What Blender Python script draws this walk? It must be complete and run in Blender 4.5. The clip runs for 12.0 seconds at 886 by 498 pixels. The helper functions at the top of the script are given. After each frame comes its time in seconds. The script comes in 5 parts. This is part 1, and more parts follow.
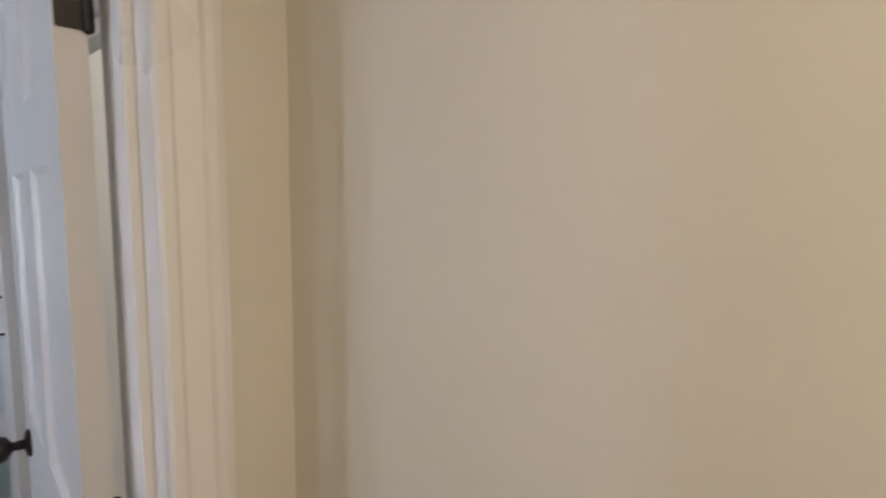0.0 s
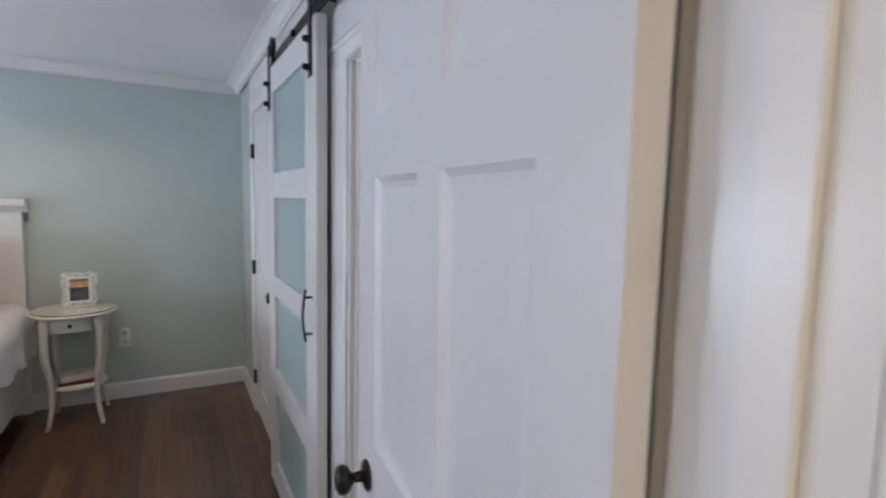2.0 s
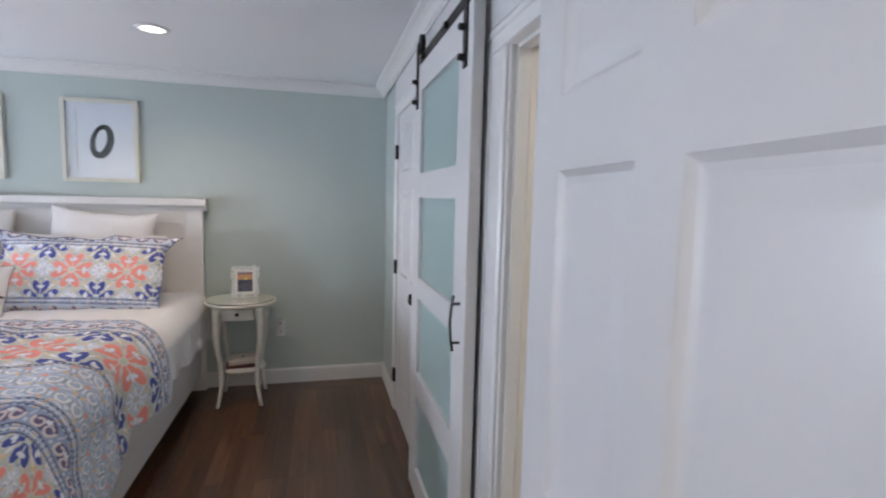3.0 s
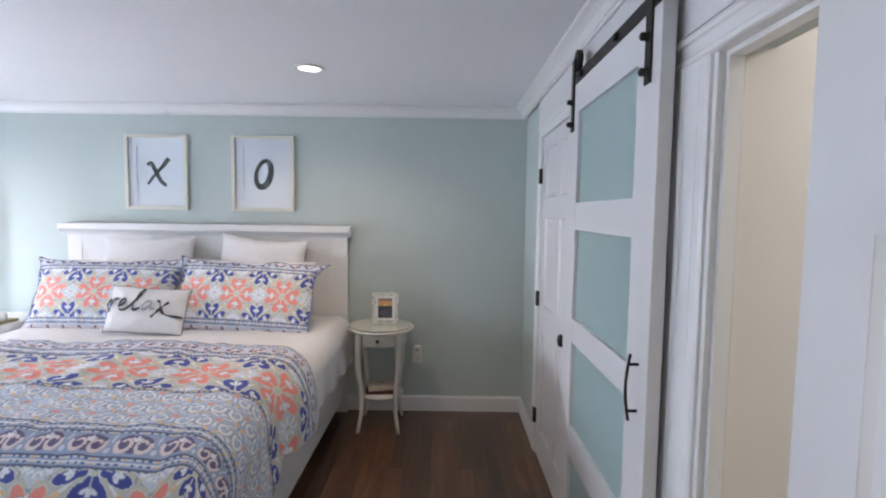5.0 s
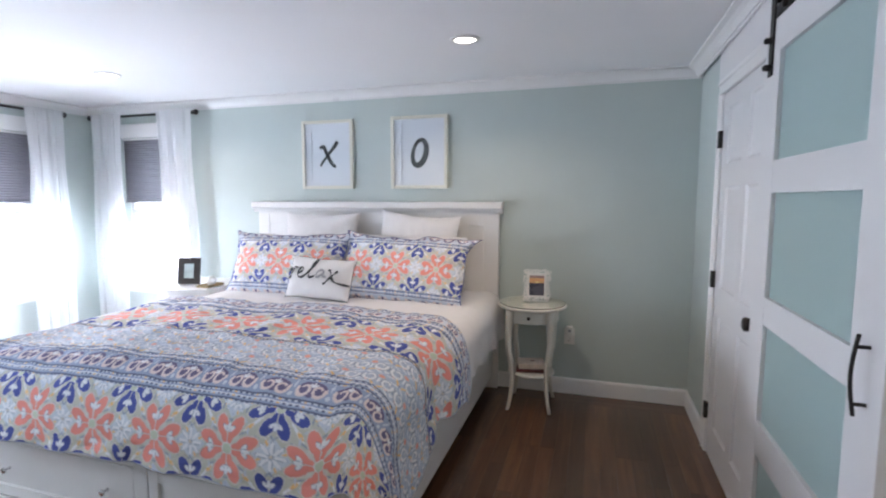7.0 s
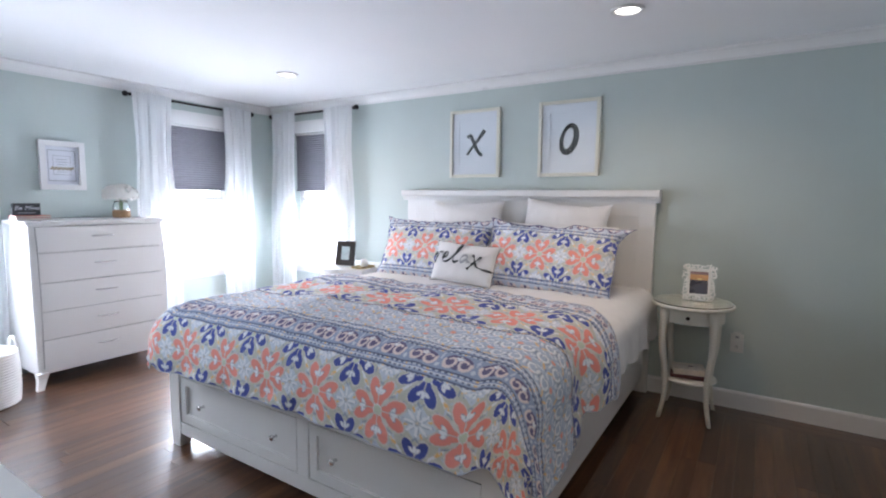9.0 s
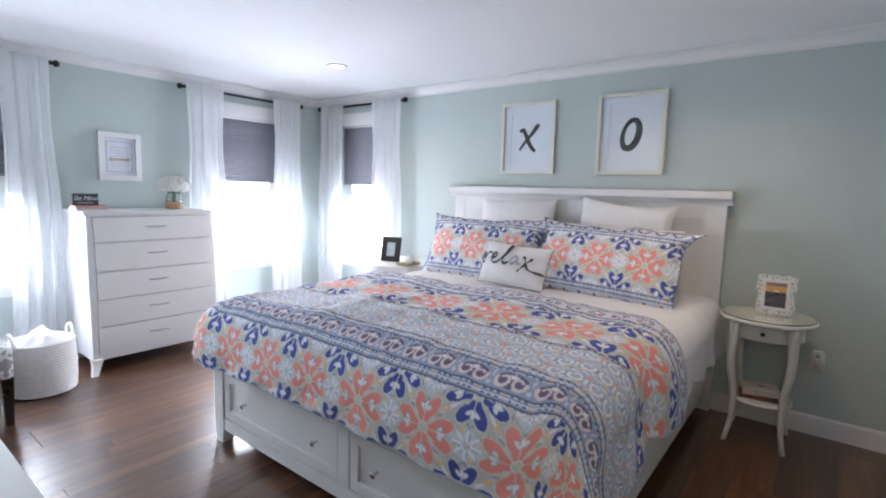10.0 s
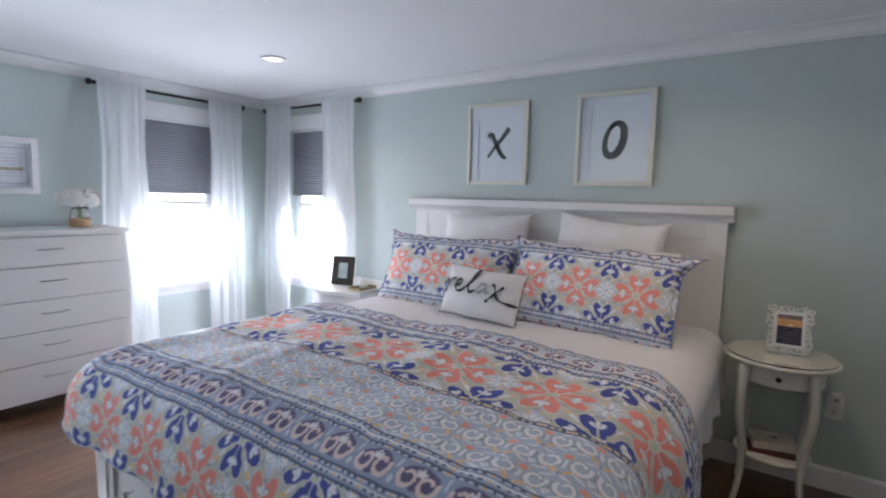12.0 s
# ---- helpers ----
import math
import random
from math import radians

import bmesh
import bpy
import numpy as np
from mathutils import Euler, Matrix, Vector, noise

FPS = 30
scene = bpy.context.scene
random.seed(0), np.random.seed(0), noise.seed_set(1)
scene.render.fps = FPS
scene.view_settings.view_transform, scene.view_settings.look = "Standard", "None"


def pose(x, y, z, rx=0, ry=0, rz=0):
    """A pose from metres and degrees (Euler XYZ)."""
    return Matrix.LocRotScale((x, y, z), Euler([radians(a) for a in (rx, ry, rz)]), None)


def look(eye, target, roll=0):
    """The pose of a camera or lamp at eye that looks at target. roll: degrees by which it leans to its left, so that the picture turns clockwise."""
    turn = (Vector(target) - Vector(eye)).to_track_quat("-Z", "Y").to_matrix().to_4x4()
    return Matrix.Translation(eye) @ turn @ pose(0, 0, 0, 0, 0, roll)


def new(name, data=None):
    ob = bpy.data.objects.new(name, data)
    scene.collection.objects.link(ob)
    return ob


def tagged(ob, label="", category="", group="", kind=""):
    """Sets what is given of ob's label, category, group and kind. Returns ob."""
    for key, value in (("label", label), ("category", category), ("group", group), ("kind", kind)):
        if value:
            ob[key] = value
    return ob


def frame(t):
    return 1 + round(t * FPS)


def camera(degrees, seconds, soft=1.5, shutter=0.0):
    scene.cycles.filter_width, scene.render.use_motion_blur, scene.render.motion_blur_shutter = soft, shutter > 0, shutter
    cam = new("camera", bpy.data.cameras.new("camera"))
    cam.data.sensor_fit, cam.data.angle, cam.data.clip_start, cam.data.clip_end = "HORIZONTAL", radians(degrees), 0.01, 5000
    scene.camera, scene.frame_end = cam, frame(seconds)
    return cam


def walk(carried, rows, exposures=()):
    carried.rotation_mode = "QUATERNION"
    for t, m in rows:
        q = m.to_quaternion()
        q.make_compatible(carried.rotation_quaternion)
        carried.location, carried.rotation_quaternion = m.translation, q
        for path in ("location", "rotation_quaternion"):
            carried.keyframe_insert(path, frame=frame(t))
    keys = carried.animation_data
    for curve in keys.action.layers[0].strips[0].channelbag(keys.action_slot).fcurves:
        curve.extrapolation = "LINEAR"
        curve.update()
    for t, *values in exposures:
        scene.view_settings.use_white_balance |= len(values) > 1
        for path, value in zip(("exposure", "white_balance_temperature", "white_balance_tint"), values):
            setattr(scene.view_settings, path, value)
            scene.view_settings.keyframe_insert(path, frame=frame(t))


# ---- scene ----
cam = camera(83.5, 12.0, 2.0, 0.4)
PATH = [
    (0, (4.592, -0.383, 1.441), (3.314, 1.143, 1.248), 0.5),
    (0.5, (4.478, -0.399, 1.452), (3.059, 0.995, 1.24), 1.3),
    (1, (4.321, -0.447, 1.453), (2.83, 0.87, 1.252), 1.5),
    (1.5, (4.199, -0.491, 1.45), (2.588, 0.679, 1.258), 1.3),
    (2, (4.083, -0.498, 1.445), (2.341, 0.466, 1.253), 1.3),
    (2.5, (3.998, -0.495, 1.437), (2.141, 0.224, 1.246), 1.2),
    (3, (3.903, -0.517, 1.438), (1.974, -0.028, 1.24), 1.4),
    (3.5, (3.815, -0.562, 1.459), (1.849, -0.256, 1.258), 1.0),
    (5.5, (3.689, -0.608, 1.504), (1.698, -0.741, 1.361), 0.9),
    (6, (3.673, -0.625, 1.485), (1.703, -0.931, 1.317), 0.8),
    (6.5, (3.658, -0.631, 1.453), (1.72, -1.091, 1.264), 0.4),
    (7, (3.65, -0.648, 1.422), (1.746, -1.226, 1.222), 0.0),
    (7.5, (3.645, -0.663, 1.386), (1.792, -1.387, 1.182), -0.2),
    (9.5, (3.617, -0.753, 1.331), (1.994, -1.901, 1.116), 1.1),
    (10, (3.533, -0.823, 1.362), (1.959, -2.035, 1.126), 1.6),
    (10.5, (3.436, -0.917, 1.419), (1.908, -2.184, 1.17), 2.1),
    (11, (3.324, -0.993, 1.43), (1.802, -2.268, 1.19), 2.1),
    (11.5, (3.176, -1.039, 1.447), (1.63, -2.287, 1.22), 1.5),
    (12, (3.052, -1.065, 1.42), (1.413, -2.192, 1.207), 1.4),
]
walk(cam, [(t, look(eye, target, roll)) for t, eye, target, roll in PATH],
     [(0, 0.1), (1.0, 0.22), (2.5, 0.27), (3.5, 0.33), (5.5, 0.33), (7.5, 0.35), (9.5, 0.10), (10.5, 0.04), (11.0, -0.12), (11.5, -0.34), (12, -0.42)])

SUN = new("sun", bpy.data.lights.new("sun", "SUN"))
SUN.data.energy, SUN.data.angle, SUN.data.color = 0.8, radians(12), (1.0, 0.97, 0.92)
SUN.matrix_world = look((-3, -10, 12), (1, -3, 0))
world = bpy.data.worlds.new("world")
scene.world = world
world.use_nodes = True
sky = world.node_tree.nodes.new("ShaderNodeTexSky")
sky.sky_type, sky.sun_disc, sky.sun_elevation, sky.sun_rotation = "NISHITA", False, radians(52), radians(210)
world.node_tree.nodes["Background"].inputs["Strength"].default_value = 0.1
world.node_tree.links.new(sky.outputs[0], world.node_tree.nodes["Background"].inputs["Color"])


def area(name, eye, target, sx, sy, watts, color, shape="RECTANGLE"):
    ob = new(name, bpy.data.lights.new(name, "AREA"))
    ob.data.shape, ob.data.size, ob.data.size_y, ob.data.energy, ob.data.color = shape, sx, sy, watts, color
    ob.matrix_world = look(eye, target)
    return ob


DAY = (0.775, 0.84, 1.0)
WARM = (1.0, 0.81, 0.61)
# the room: x 0 (headboard wall) to 3.84 (entry wall), y 0 (closet wall) to -5.28 (window wall)
XE, YW, ZC, TH = 3.84, -5.28, 2.275, 0.13
area("window_daylight", (0.865, YW - 0.03, 1.02), (0.865, 0, -1.9), 0.64, 0.66, 56, DAY)
area("window_daylight", (2.98, YW - 0.03, 1.02), (2.98, 0, -1.9), 0.64, 0.66, 62, DAY)
area("window_daylight", (-0.03, -4.585, 1.02), (5.25, -4.585, -1.9), 0.64, 0.66, 56, DAY)
area("hall_lamp", (5.25, -0.50, ZC - 0.03), (5.25, -0.50, 0), 0.2, 0.2, 14.2, WARM, "DISK")
area("bath_lamp", (2.9, 0.9, ZC - 0.03), (2.9, 0.9, 0), 0.2, 0.2, 11, (1.0, 0.92, 0.85), "DISK")


# ---- materials ----
def mat(name, base, rough=0.5, vary=0.06, scale=6.0, bump=0.0, bscale=120.0, metal=0.0, spec=0.5, stretch=(1, 1, 1), coat=0.0):
    m = bpy.data.materials.new(name)
    m.use_nodes = True
    nt = m.node_tree
    b = nt.nodes["Principled BSDF"]
    b.inputs["Roughness"].default_value, b.inputs["Metallic"].default_value = rough, metal
    b.inputs["Specular IOR Level"].default_value = spec
    b.inputs["Coat Weight"].default_value = coat
    co = nt.nodes.new("ShaderNodeTexCoord")
    mp = nt.nodes.new("ShaderNodeMapping")
    mp.inputs["Scale"].default_value = stretch
    nt.links.new(co.outputs["Object"], mp.inputs["Vector"])
    n1 = nt.nodes.new("ShaderNodeTexNoise")
    n1.inputs["Scale"].default_value, n1.inputs["Detail"].default_value = scale, 6
    n2 = nt.nodes.new("ShaderNodeTexNoise")
    n2.inputs["Scale"].default_value, n2.inputs["Detail"].default_value = scale * 0.13, 3
    for n in (n1, n2):
        nt.links.new(mp.outputs[0], n.inputs["Vector"])
    add = nt.nodes.new("ShaderNodeMath")
    add.operation = "ADD"
    nt.links.new(n1.outputs[0], add.inputs[0])
    nt.links.new(n2.outputs[0], add.inputs[1])
    rng = nt.nodes.new("ShaderNodeMapRange")
    rng.inputs[1].default_value, rng.inputs[2].default_value = 0.6, 1.4
    rng.inputs[3].default_value, rng.inputs[4].default_value = 1 - vary, 1 + vary
    nt.links.new(add.outputs[0], rng.inputs[0])
    mul = nt.nodes.new("ShaderNodeVectorMath")
    mul.operation = "SCALE"
    mul.inputs[0].default_value = base
    nt.links.new(rng.outputs[0], mul.inputs["Scale"])
    nt.links.new(mul.outputs[0], b.inputs["Base Color"])
    rr = nt.nodes.new("ShaderNodeMapRange")
    rr.inputs[1].default_value, rr.inputs[2].default_value = 0.3, 0.7
    rr.inputs[3].default_value, rr.inputs[4].default_value = max(rough - 0.05, 0.02), min(rough + 0.05, 1)
    nt.links.new(n1.outputs[0], rr.inputs[0])
    nt.links.new(rr.outputs[0], b.inputs["Roughness"])
    if bump:
        n3 = nt.nodes.new("ShaderNodeTexNoise")
        n3.inputs["Scale"].default_value, n3.inputs["Detail"].default_value = bscale, 4
        nt.links.new(mp.outputs[0], n3.inputs["Vector"])
        bp = nt.nodes.new("ShaderNodeBump")
        bp.inputs["Strength"].default_value, bp.inputs["Distance"].default_value = bump, 0.004
        nt.links.new(n3.outputs[0], bp.inputs["Height"])
        nt.links.new(bp.outputs[0], b.inputs["Normal"])
    return m


TEAL = mat("sea_green_wall_paint", (0.480, 0.549, 0.535), 0.6, 0.03, 3, 0.10, 260)
CREAM = mat("cream_wall_paint", (0.655, 0.632, 0.565), 0.6, 0.03, 3, 0.05, 220)
BATHC = mat("warm_white_bathroom_paint", (0.72, 0.70, 0.67), 0.6, 0.03, 3, 0.05, 220)
CEIL = mat("white_ceiling_paint", (0.82, 0.83, 0.855), 0.8, 0.02, 2, 0.06, 200)
TRIM = mat("white_gloss_trim", (0.75, 0.75, 0.755), 0.32, 0.02, 4, 0.04, 60)
DOORW = mat("white_door_paint", (0.665, 0.665, 0.68), 0.35, 0.02, 4, 0.05, 90)
FURN = mat("white_furniture_lacquer", (0.72, 0.715, 0.71), 0.33, 0.025, 5, 0.04, 80)
IVORY = mat("antique_white_lacquer", (0.67, 0.655, 0.60), 0.35, 0.03, 8, 0.04, 80)
BLACK = mat("black_iron", (0.022, 0.020, 0.020), 0.42, 0.15, 30, 0.15, 300, 0.6)
BRONZE = mat("oil_rubbed_bronze", (0.035, 0.028, 0.025), 0.32, 0.2, 30, 0.05, 200, 0.7)
CHROME = mat("brushed_nickel", (0.62, 0.62, 0.63), 0.22, 0.05, 40, 0.03, 200, 1.0)
LINEN = mat("white_cotton", (0.73, 0.72, 0.725), 0.9, 0.03, 20, 0.25, 420, 0, 0.2)
ROPE = mat("white_cotton_rope", (0.80, 0.79, 0.77), 0.9, 0.08, 30, 0.4, 300, 0, 0.2)
DARKW = mat("espresso_wood", (0.020, 0.012, 0.010), 0.3, 0.3, 20, 0.05, 90)
PAPER = mat("white_paper", (0.68, 0.695, 0.755), 0.7, 0.02, 10)
INK = mat("charcoal_ink", (0.045, 0.05, 0.055), 0.7, 0.3, 25)
GREYINK = mat("grey_ink", (0.36, 0.37, 0.40), 0.7, 0.1, 25)
GOLD = mat("gold_foil", (0.34, 0.27, 0.15), 0.35, 0.15, 25, 0, 100, 0.6)
FRAMEW = mat("champagne_white_frame", (0.66, 0.65, 0.57), 0.35, 0.04, 12)
RED = mat("coral_red_cover", (0.55, 0.10, 0.06), 0.5, 0.1, 15)
TAN = mat("tan_book_cover", (0.62, 0.54, 0.46), 0.6, 0.25, 30)
PAGE = mat("book_pages", (0.70, 0.66, 0.58), 0.8, 0.08, 60, 0.3, 200, 0, 0.3, (1, 1, 12))
JUTE = mat("jute_wrap", (0.42, 0.27, 0.16), 0.9, 0.2, 60, 0.6, 260)
PETAL = mat("white_petals", (0.82, 0.81, 0.78), 0.7, 0.05, 30)
LEAF = mat("green_leaf", (0.10, 0.18, 0.06), 0.5, 0.2, 30)
PLASTIC = mat("white_plastic", (0.78, 0.78, 0.76), 0.35, 0.02, 10)
SLOT = mat("dark_slot", (0.03, 0.03, 0.03), 0.6, 0.1, 10)
SUBF = mat("dark_subfloor", (0.03, 0.015, 0.010), 0.7, 0.2, 8)
SHADE = mat("charcoal_pleated_fabric", (0.23, 0.23, 0.265), 0.85, 0.06, 30, 0.15, 300, 0, 0.2)
SUNSET = mat("sunset_photo_orange", (0.58, 0.31, 0.14), 0.35, 0.5, 9, 0, 100, 0, 0.5, (1, 1, 5))
SUNGLOW = mat("sunset_photo_yellow", (0.80, 0.60, 0.28), 0.35, 0.1, 12)
MAUVE = mat("dusk_photo_mauve", (0.26, 0.17, 0.17), 0.35, 0.4, 12)
MAROON = mat("dark_maroon_cover", (0.10, 0.025, 0.025), 0.5, 0.15, 15)
NAVYP = mat("navy_piping", (0.10, 0.12, 0.22), 0.85, 0.2, 60)
HEMC = mat("pale_blue_hem", (0.36, 0.39, 0.47), 0.85, 0.2, 60)
NIGHT = mat("dusk_photo_navy", (0.03, 0.035, 0.07), 0.3, 0.4, 12)
PALEPRINT = mat("pale_blue_print", (0.50, 0.60, 0.62), 0.3, 0.1, 14)


def glass(name, color, rough, trans=1.0):
    m = bpy.data.materials.new(name)
    m.use_nodes = True
    b = m.node_tree.nodes["Principled BSDF"]
    b.inputs["Base Color"].default_value = (*color, 1)
    b.inputs["Roughness"].default_value, b.inputs["Transmission Weight"].default_value, b.inputs["IOR"].default_value = rough, trans, 1.45
    n = m.node_tree.nodes.new("ShaderNodeTexNoise")
    n.inputs["Scale"].default_value = 3
    r = m.node_tree.nodes.new("ShaderNodeMapRange")
    r.inputs[3].default_value, r.inputs[4].default_value = max(0, rough - 0.03), rough + 0.03
    m.node_tree.links.new(n.outputs[0], r.inputs[0])
    m.node_tree.links.new(r.outputs[0], b.inputs["Roughness"])
    return m


PANE = glass("window_glass", (0.97, 0.98, 0.98), 0.02)
CLEAR = glass("clear_glass", (0.94, 0.97, 0.96), 0.03)
FROST = glass("frosted_sea_glass", (0.43, 0.57, 0.57), 0.30, 0.25)


def lamp_material(name, color, strength):
    m = bpy.data.materials.new(name)
    m.use_nodes = True
    b = m.node_tree.nodes["Principled BSDF"]
    b.inputs["Emission Color"].default_value, b.inputs["Emission Strength"].default_value = (*color, 1), strength
    return m


GLOW = lamp_material("overcast_daylight", (0.95, 0.97, 1.0), 3.6)
BULB = lamp_material("lit_lamp_lens", (1.0, 0.95, 0.88), 6.0)


def sheer():
    m = bpy.data.materials.new("sheer_white_linen")
    m.use_nodes = True
    nt = m.node_tree
    out = nt.nodes["Material Output"]
    nt.nodes.remove(nt.nodes["Principled BSDF"])
    d, t, p = (nt.nodes.new("ShaderNodeBsdf" + k) for k in ("Diffuse", "Translucent", "Transparent"))
    co = nt.nodes.new("ShaderNodeTexCoord")
    mp = nt.nodes.new("ShaderNodeMapping")
    mp.inputs["Scale"].default_value = (1, 1, 0.25)
    n = nt.nodes.new("ShaderNodeTexNoise")
    n.inputs["Scale"].default_value, n.inputs["Detail"].default_value = 160, 6
    nt.links.new(co.outputs["Object"], mp.inputs[0])
    nt.links.new(mp.outputs[0], n.inputs["Vector"])
    r = nt.nodes.new("ShaderNodeMapRange")
    r.inputs[3].default_value, r.inputs[4].default_value = 0.52, 0.66
    nt.links.new(n.outputs[0], r.inputs[0])
    d.inputs[0].default_value, t.inputs[0].default_value = (0.92, 0.93, 0.95, 1), (0.92, 0.93, 0.95, 1)
    a, b = nt.nodes.new("ShaderNodeMixShader"), nt.nodes.new("ShaderNodeMixShader")
    nt.links.new(r.outputs[0], a.inputs[0])
    nt.links.new(d.outputs[0], a.inputs[1])
    nt.links.new(t.outputs[0], a.inputs[2])
    b.inputs[0].default_value = 0.05
    nt.links.new(a.outputs[0], b.inputs[1])
    nt.links.new(p.outputs[0], b.inputs[2])
    nt.links.new(b.outputs[0], out.inputs[0])
    return m


SHEER = sheer()


def printed(name, attr="print"):
    m = bpy.data.materials.new(name)
    m.use_nodes = True
    nt = m.node_tree
    b = nt.nodes["Principled BSDF"]
    b.inputs["Roughness"].default_value, b.inputs["Specular IOR Level"].default_value = 0.85, 0.2
    a = nt.nodes.new("ShaderNodeAttribute")
    a.attribute_name = attr
    co = nt.nodes.new("ShaderNodeTexCoord")
    n = nt.nodes.new("ShaderNodeTexNoise")
    n.inputs["Scale"].default_value, n.inputs["Detail"].default_value = 380, 3
    nt.links.new(co.outputs["Object"], n.inputs["Vector"])
    r = nt.nodes.new("ShaderNodeMapRange")
    r.inputs[3].default_value, r.inputs[4].default_value = 0.9, 1.1
    nt.links.new(n.outputs[0], r.inputs[0])
    s = nt.nodes.new("ShaderNodeVectorMath")
    s.operation = "SCALE"
    nt.links.new(a.outputs["Color"], s.inputs[0])
    nt.links.new(r.outputs[0], s.inputs["Scale"])
    nt.links.new(s.outputs[0], b.inputs["Base Color"])
    bp = nt.nodes.new("ShaderNodeBump")
    bp.inputs["Strength"].default_value, bp.inputs["Distance"].default_value = 0.2, 0.003
    nt.links.new(n.outputs[0], bp.inputs["Height"])
    nt.links.new(bp.outputs[0], b.inputs["Normal"])
    return m


PRINT = printed("printed_cotton")


def wood_floor():
    m = bpy.data.materials.new("dark_oak_boards")
    m.use_nodes = True
    nt = m.node_tree
    b = nt.nodes["Principled BSDF"]
    co, info = nt.nodes.new("ShaderNodeTexCoord"), nt.nodes.new("ShaderNodeObjectInfo")
    off = nt.nodes.new("ShaderNodeVectorMath")
    off.operation = "MULTIPLY_ADD"
    off.inputs[1].default_value = (1, 1, 1)
    comb = nt.nodes.new("ShaderNodeCombineXYZ")
    k = nt.nodes.new("ShaderNodeMath")
    k.operation, k.inputs[1].default_value = "MULTIPLY", 37.0
    nt.links.new(info.outputs["Random"], k.inputs[0])
    for i in range(3):
        nt.links.new(k.outputs[0], comb.inputs[i])
    nt.links.new(co.outputs["Object"], off.inputs[0])
    nt.links.new(comb.outputs[0], off.inputs[2])
    mp = nt.nodes.new("ShaderNodeMapping")
    mp.inputs["Scale"].default_value = (0.9, 11, 11)
    nt.links.new(off.outputs[0], mp.inputs[0])
    n = nt.nodes.new("ShaderNodeTexNoise")
    n.inputs["Scale"].default_value, n.inputs["Detail"].default_value, n.inputs["Distortion"].default_value = 2.2, 8, 0.6
    nt.links.new(mp.outputs[0], n.inputs["Vector"])
    ramp = nt.nodes.new("ShaderNodeValToRGB")
    e = ramp.color_ramp.elements
    e[0].position, e[0].color = 0.26, (0.042, 0.016, 0.0075, 1)
    e[1].position, e[1].color = 0.80, (0.150, 0.070, 0.034, 1)
    mid = e.new(0.5)
    mid.color = (0.086, 0.036, 0.017, 1)
    nt.links.new(n.outputs[0], ramp.inputs[0])
    r = nt.nodes.new("ShaderNodeMapRange")
    r.inputs[3].default_value, r.inputs[4].default_value = 0.62, 1.42
    nt.links.new(info.outputs["Random"], r.inputs[0])
    s = nt.nodes.new("ShaderNodeVectorMath")
    s.operation = "SCALE"
    nt.links.new(ramp.outputs[0], s.inputs[0])
    nt.links.new(r.outputs[0], s.inputs["Scale"])
    # short dark grain streaks and knots
    kp = nt.nodes.new("ShaderNodeMapping")
    kp.inputs["Scale"].default_value = (2.2, 26, 26)
    nt.links.new(off.outputs[0], kp.inputs[0])
    kn = nt.nodes.new("ShaderNodeTexNoise")
    kn.inputs["Scale"].default_value, kn.inputs["Detail"].default_value = 1.4, 3
    nt.links.new(kp.outputs[0], kn.inputs["Vector"])
    kr = nt.nodes.new("ShaderNodeMapRange")
    kr.inputs[1].default_value, kr.inputs[2].default_value, kr.inputs[3].default_value, kr.inputs[4].default_value = 0.64, 0.74, 1.0, 0.42
    nt.links.new(kn.outputs[0], kr.inputs[0])
    ks = nt.nodes.new("ShaderNodeVectorMath")
    ks.operation = "SCALE"
    nt.links.new(s.outputs[0], ks.inputs[0])
    nt.links.new(kr.outputs[0], ks.inputs["Scale"])
    nt.links.new(ks.outputs[0], b.inputs["Base Color"])
    rr = nt.nodes.new("ShaderNodeMapRange")
    rr.inputs[3].default_value, rr.inputs[4].default_value = 0.27, 0.36
    nt.links.new(n.outputs[0], rr.inputs[0])
    nt.links.new(rr.outputs[0], b.inputs["Roughness"])
    b.inputs["Coat Weight"].default_value, b.inputs["Coat Roughness"].default_value = 0.75, 0.27
    return m


OAK = wood_floor()


# ---- mesh helpers ----
def finish(name, bm, material, parent=None, smooth=False, m=None):
    me = bpy.data.meshes.new(name)
    bmesh.ops.recalc_face_normals(bm, faces=bm.faces[:])
    bm.to_mesh(me)
    bm.free()
    me.materials.append(material)
    if smooth:
        for p in me.polygons:
            p.use_smooth = True
    ob = new(name, me)
    if parent is not None:
        ob.parent = parent
    if m is not None:
        ob.matrix_basis = m
    return ob


def part(name, bm, material, parent, label="", smooth=False, m=None):
    ob = finish(name, bm, material, parent, smooth, m)
    return tagged(ob, label) if label else ob


def thing(name, label, category, at=(0, 0, 0), group="", rz=0, kind=""):
    ob = new(name)
    ob.matrix_basis = pose(*at, 0, 0, rz)
    return tagged(ob, label, category, group, kind)


def box(bm, x0, x1, y0, y1, z0, z1, bevel=0.0):
    vs = [bm.verts.new((x, y, z)) for x in (x0, x1) for y in (y0, y1) for z in (z0, z1)]
    fs = [bm.faces.new([vs[i] for i in q]) for q in ((0, 1, 3, 2), (4, 6, 7, 5), (0, 4, 5, 1), (2, 3, 7, 6), (0, 2, 6, 4), (1, 5, 7, 3))]
    if bevel:
        es = list({e for f in fs for e in f.edges})
        bmesh.ops.bevel(bm, geom=es, offset=bevel, segments=2, profile=0.7, affect="EDGES")
    return bm


def boxes(*args, bevel=0.0):
    bm = bmesh.new()
    for a in args:
        box(bm, *a, bevel=bevel)
    return bm


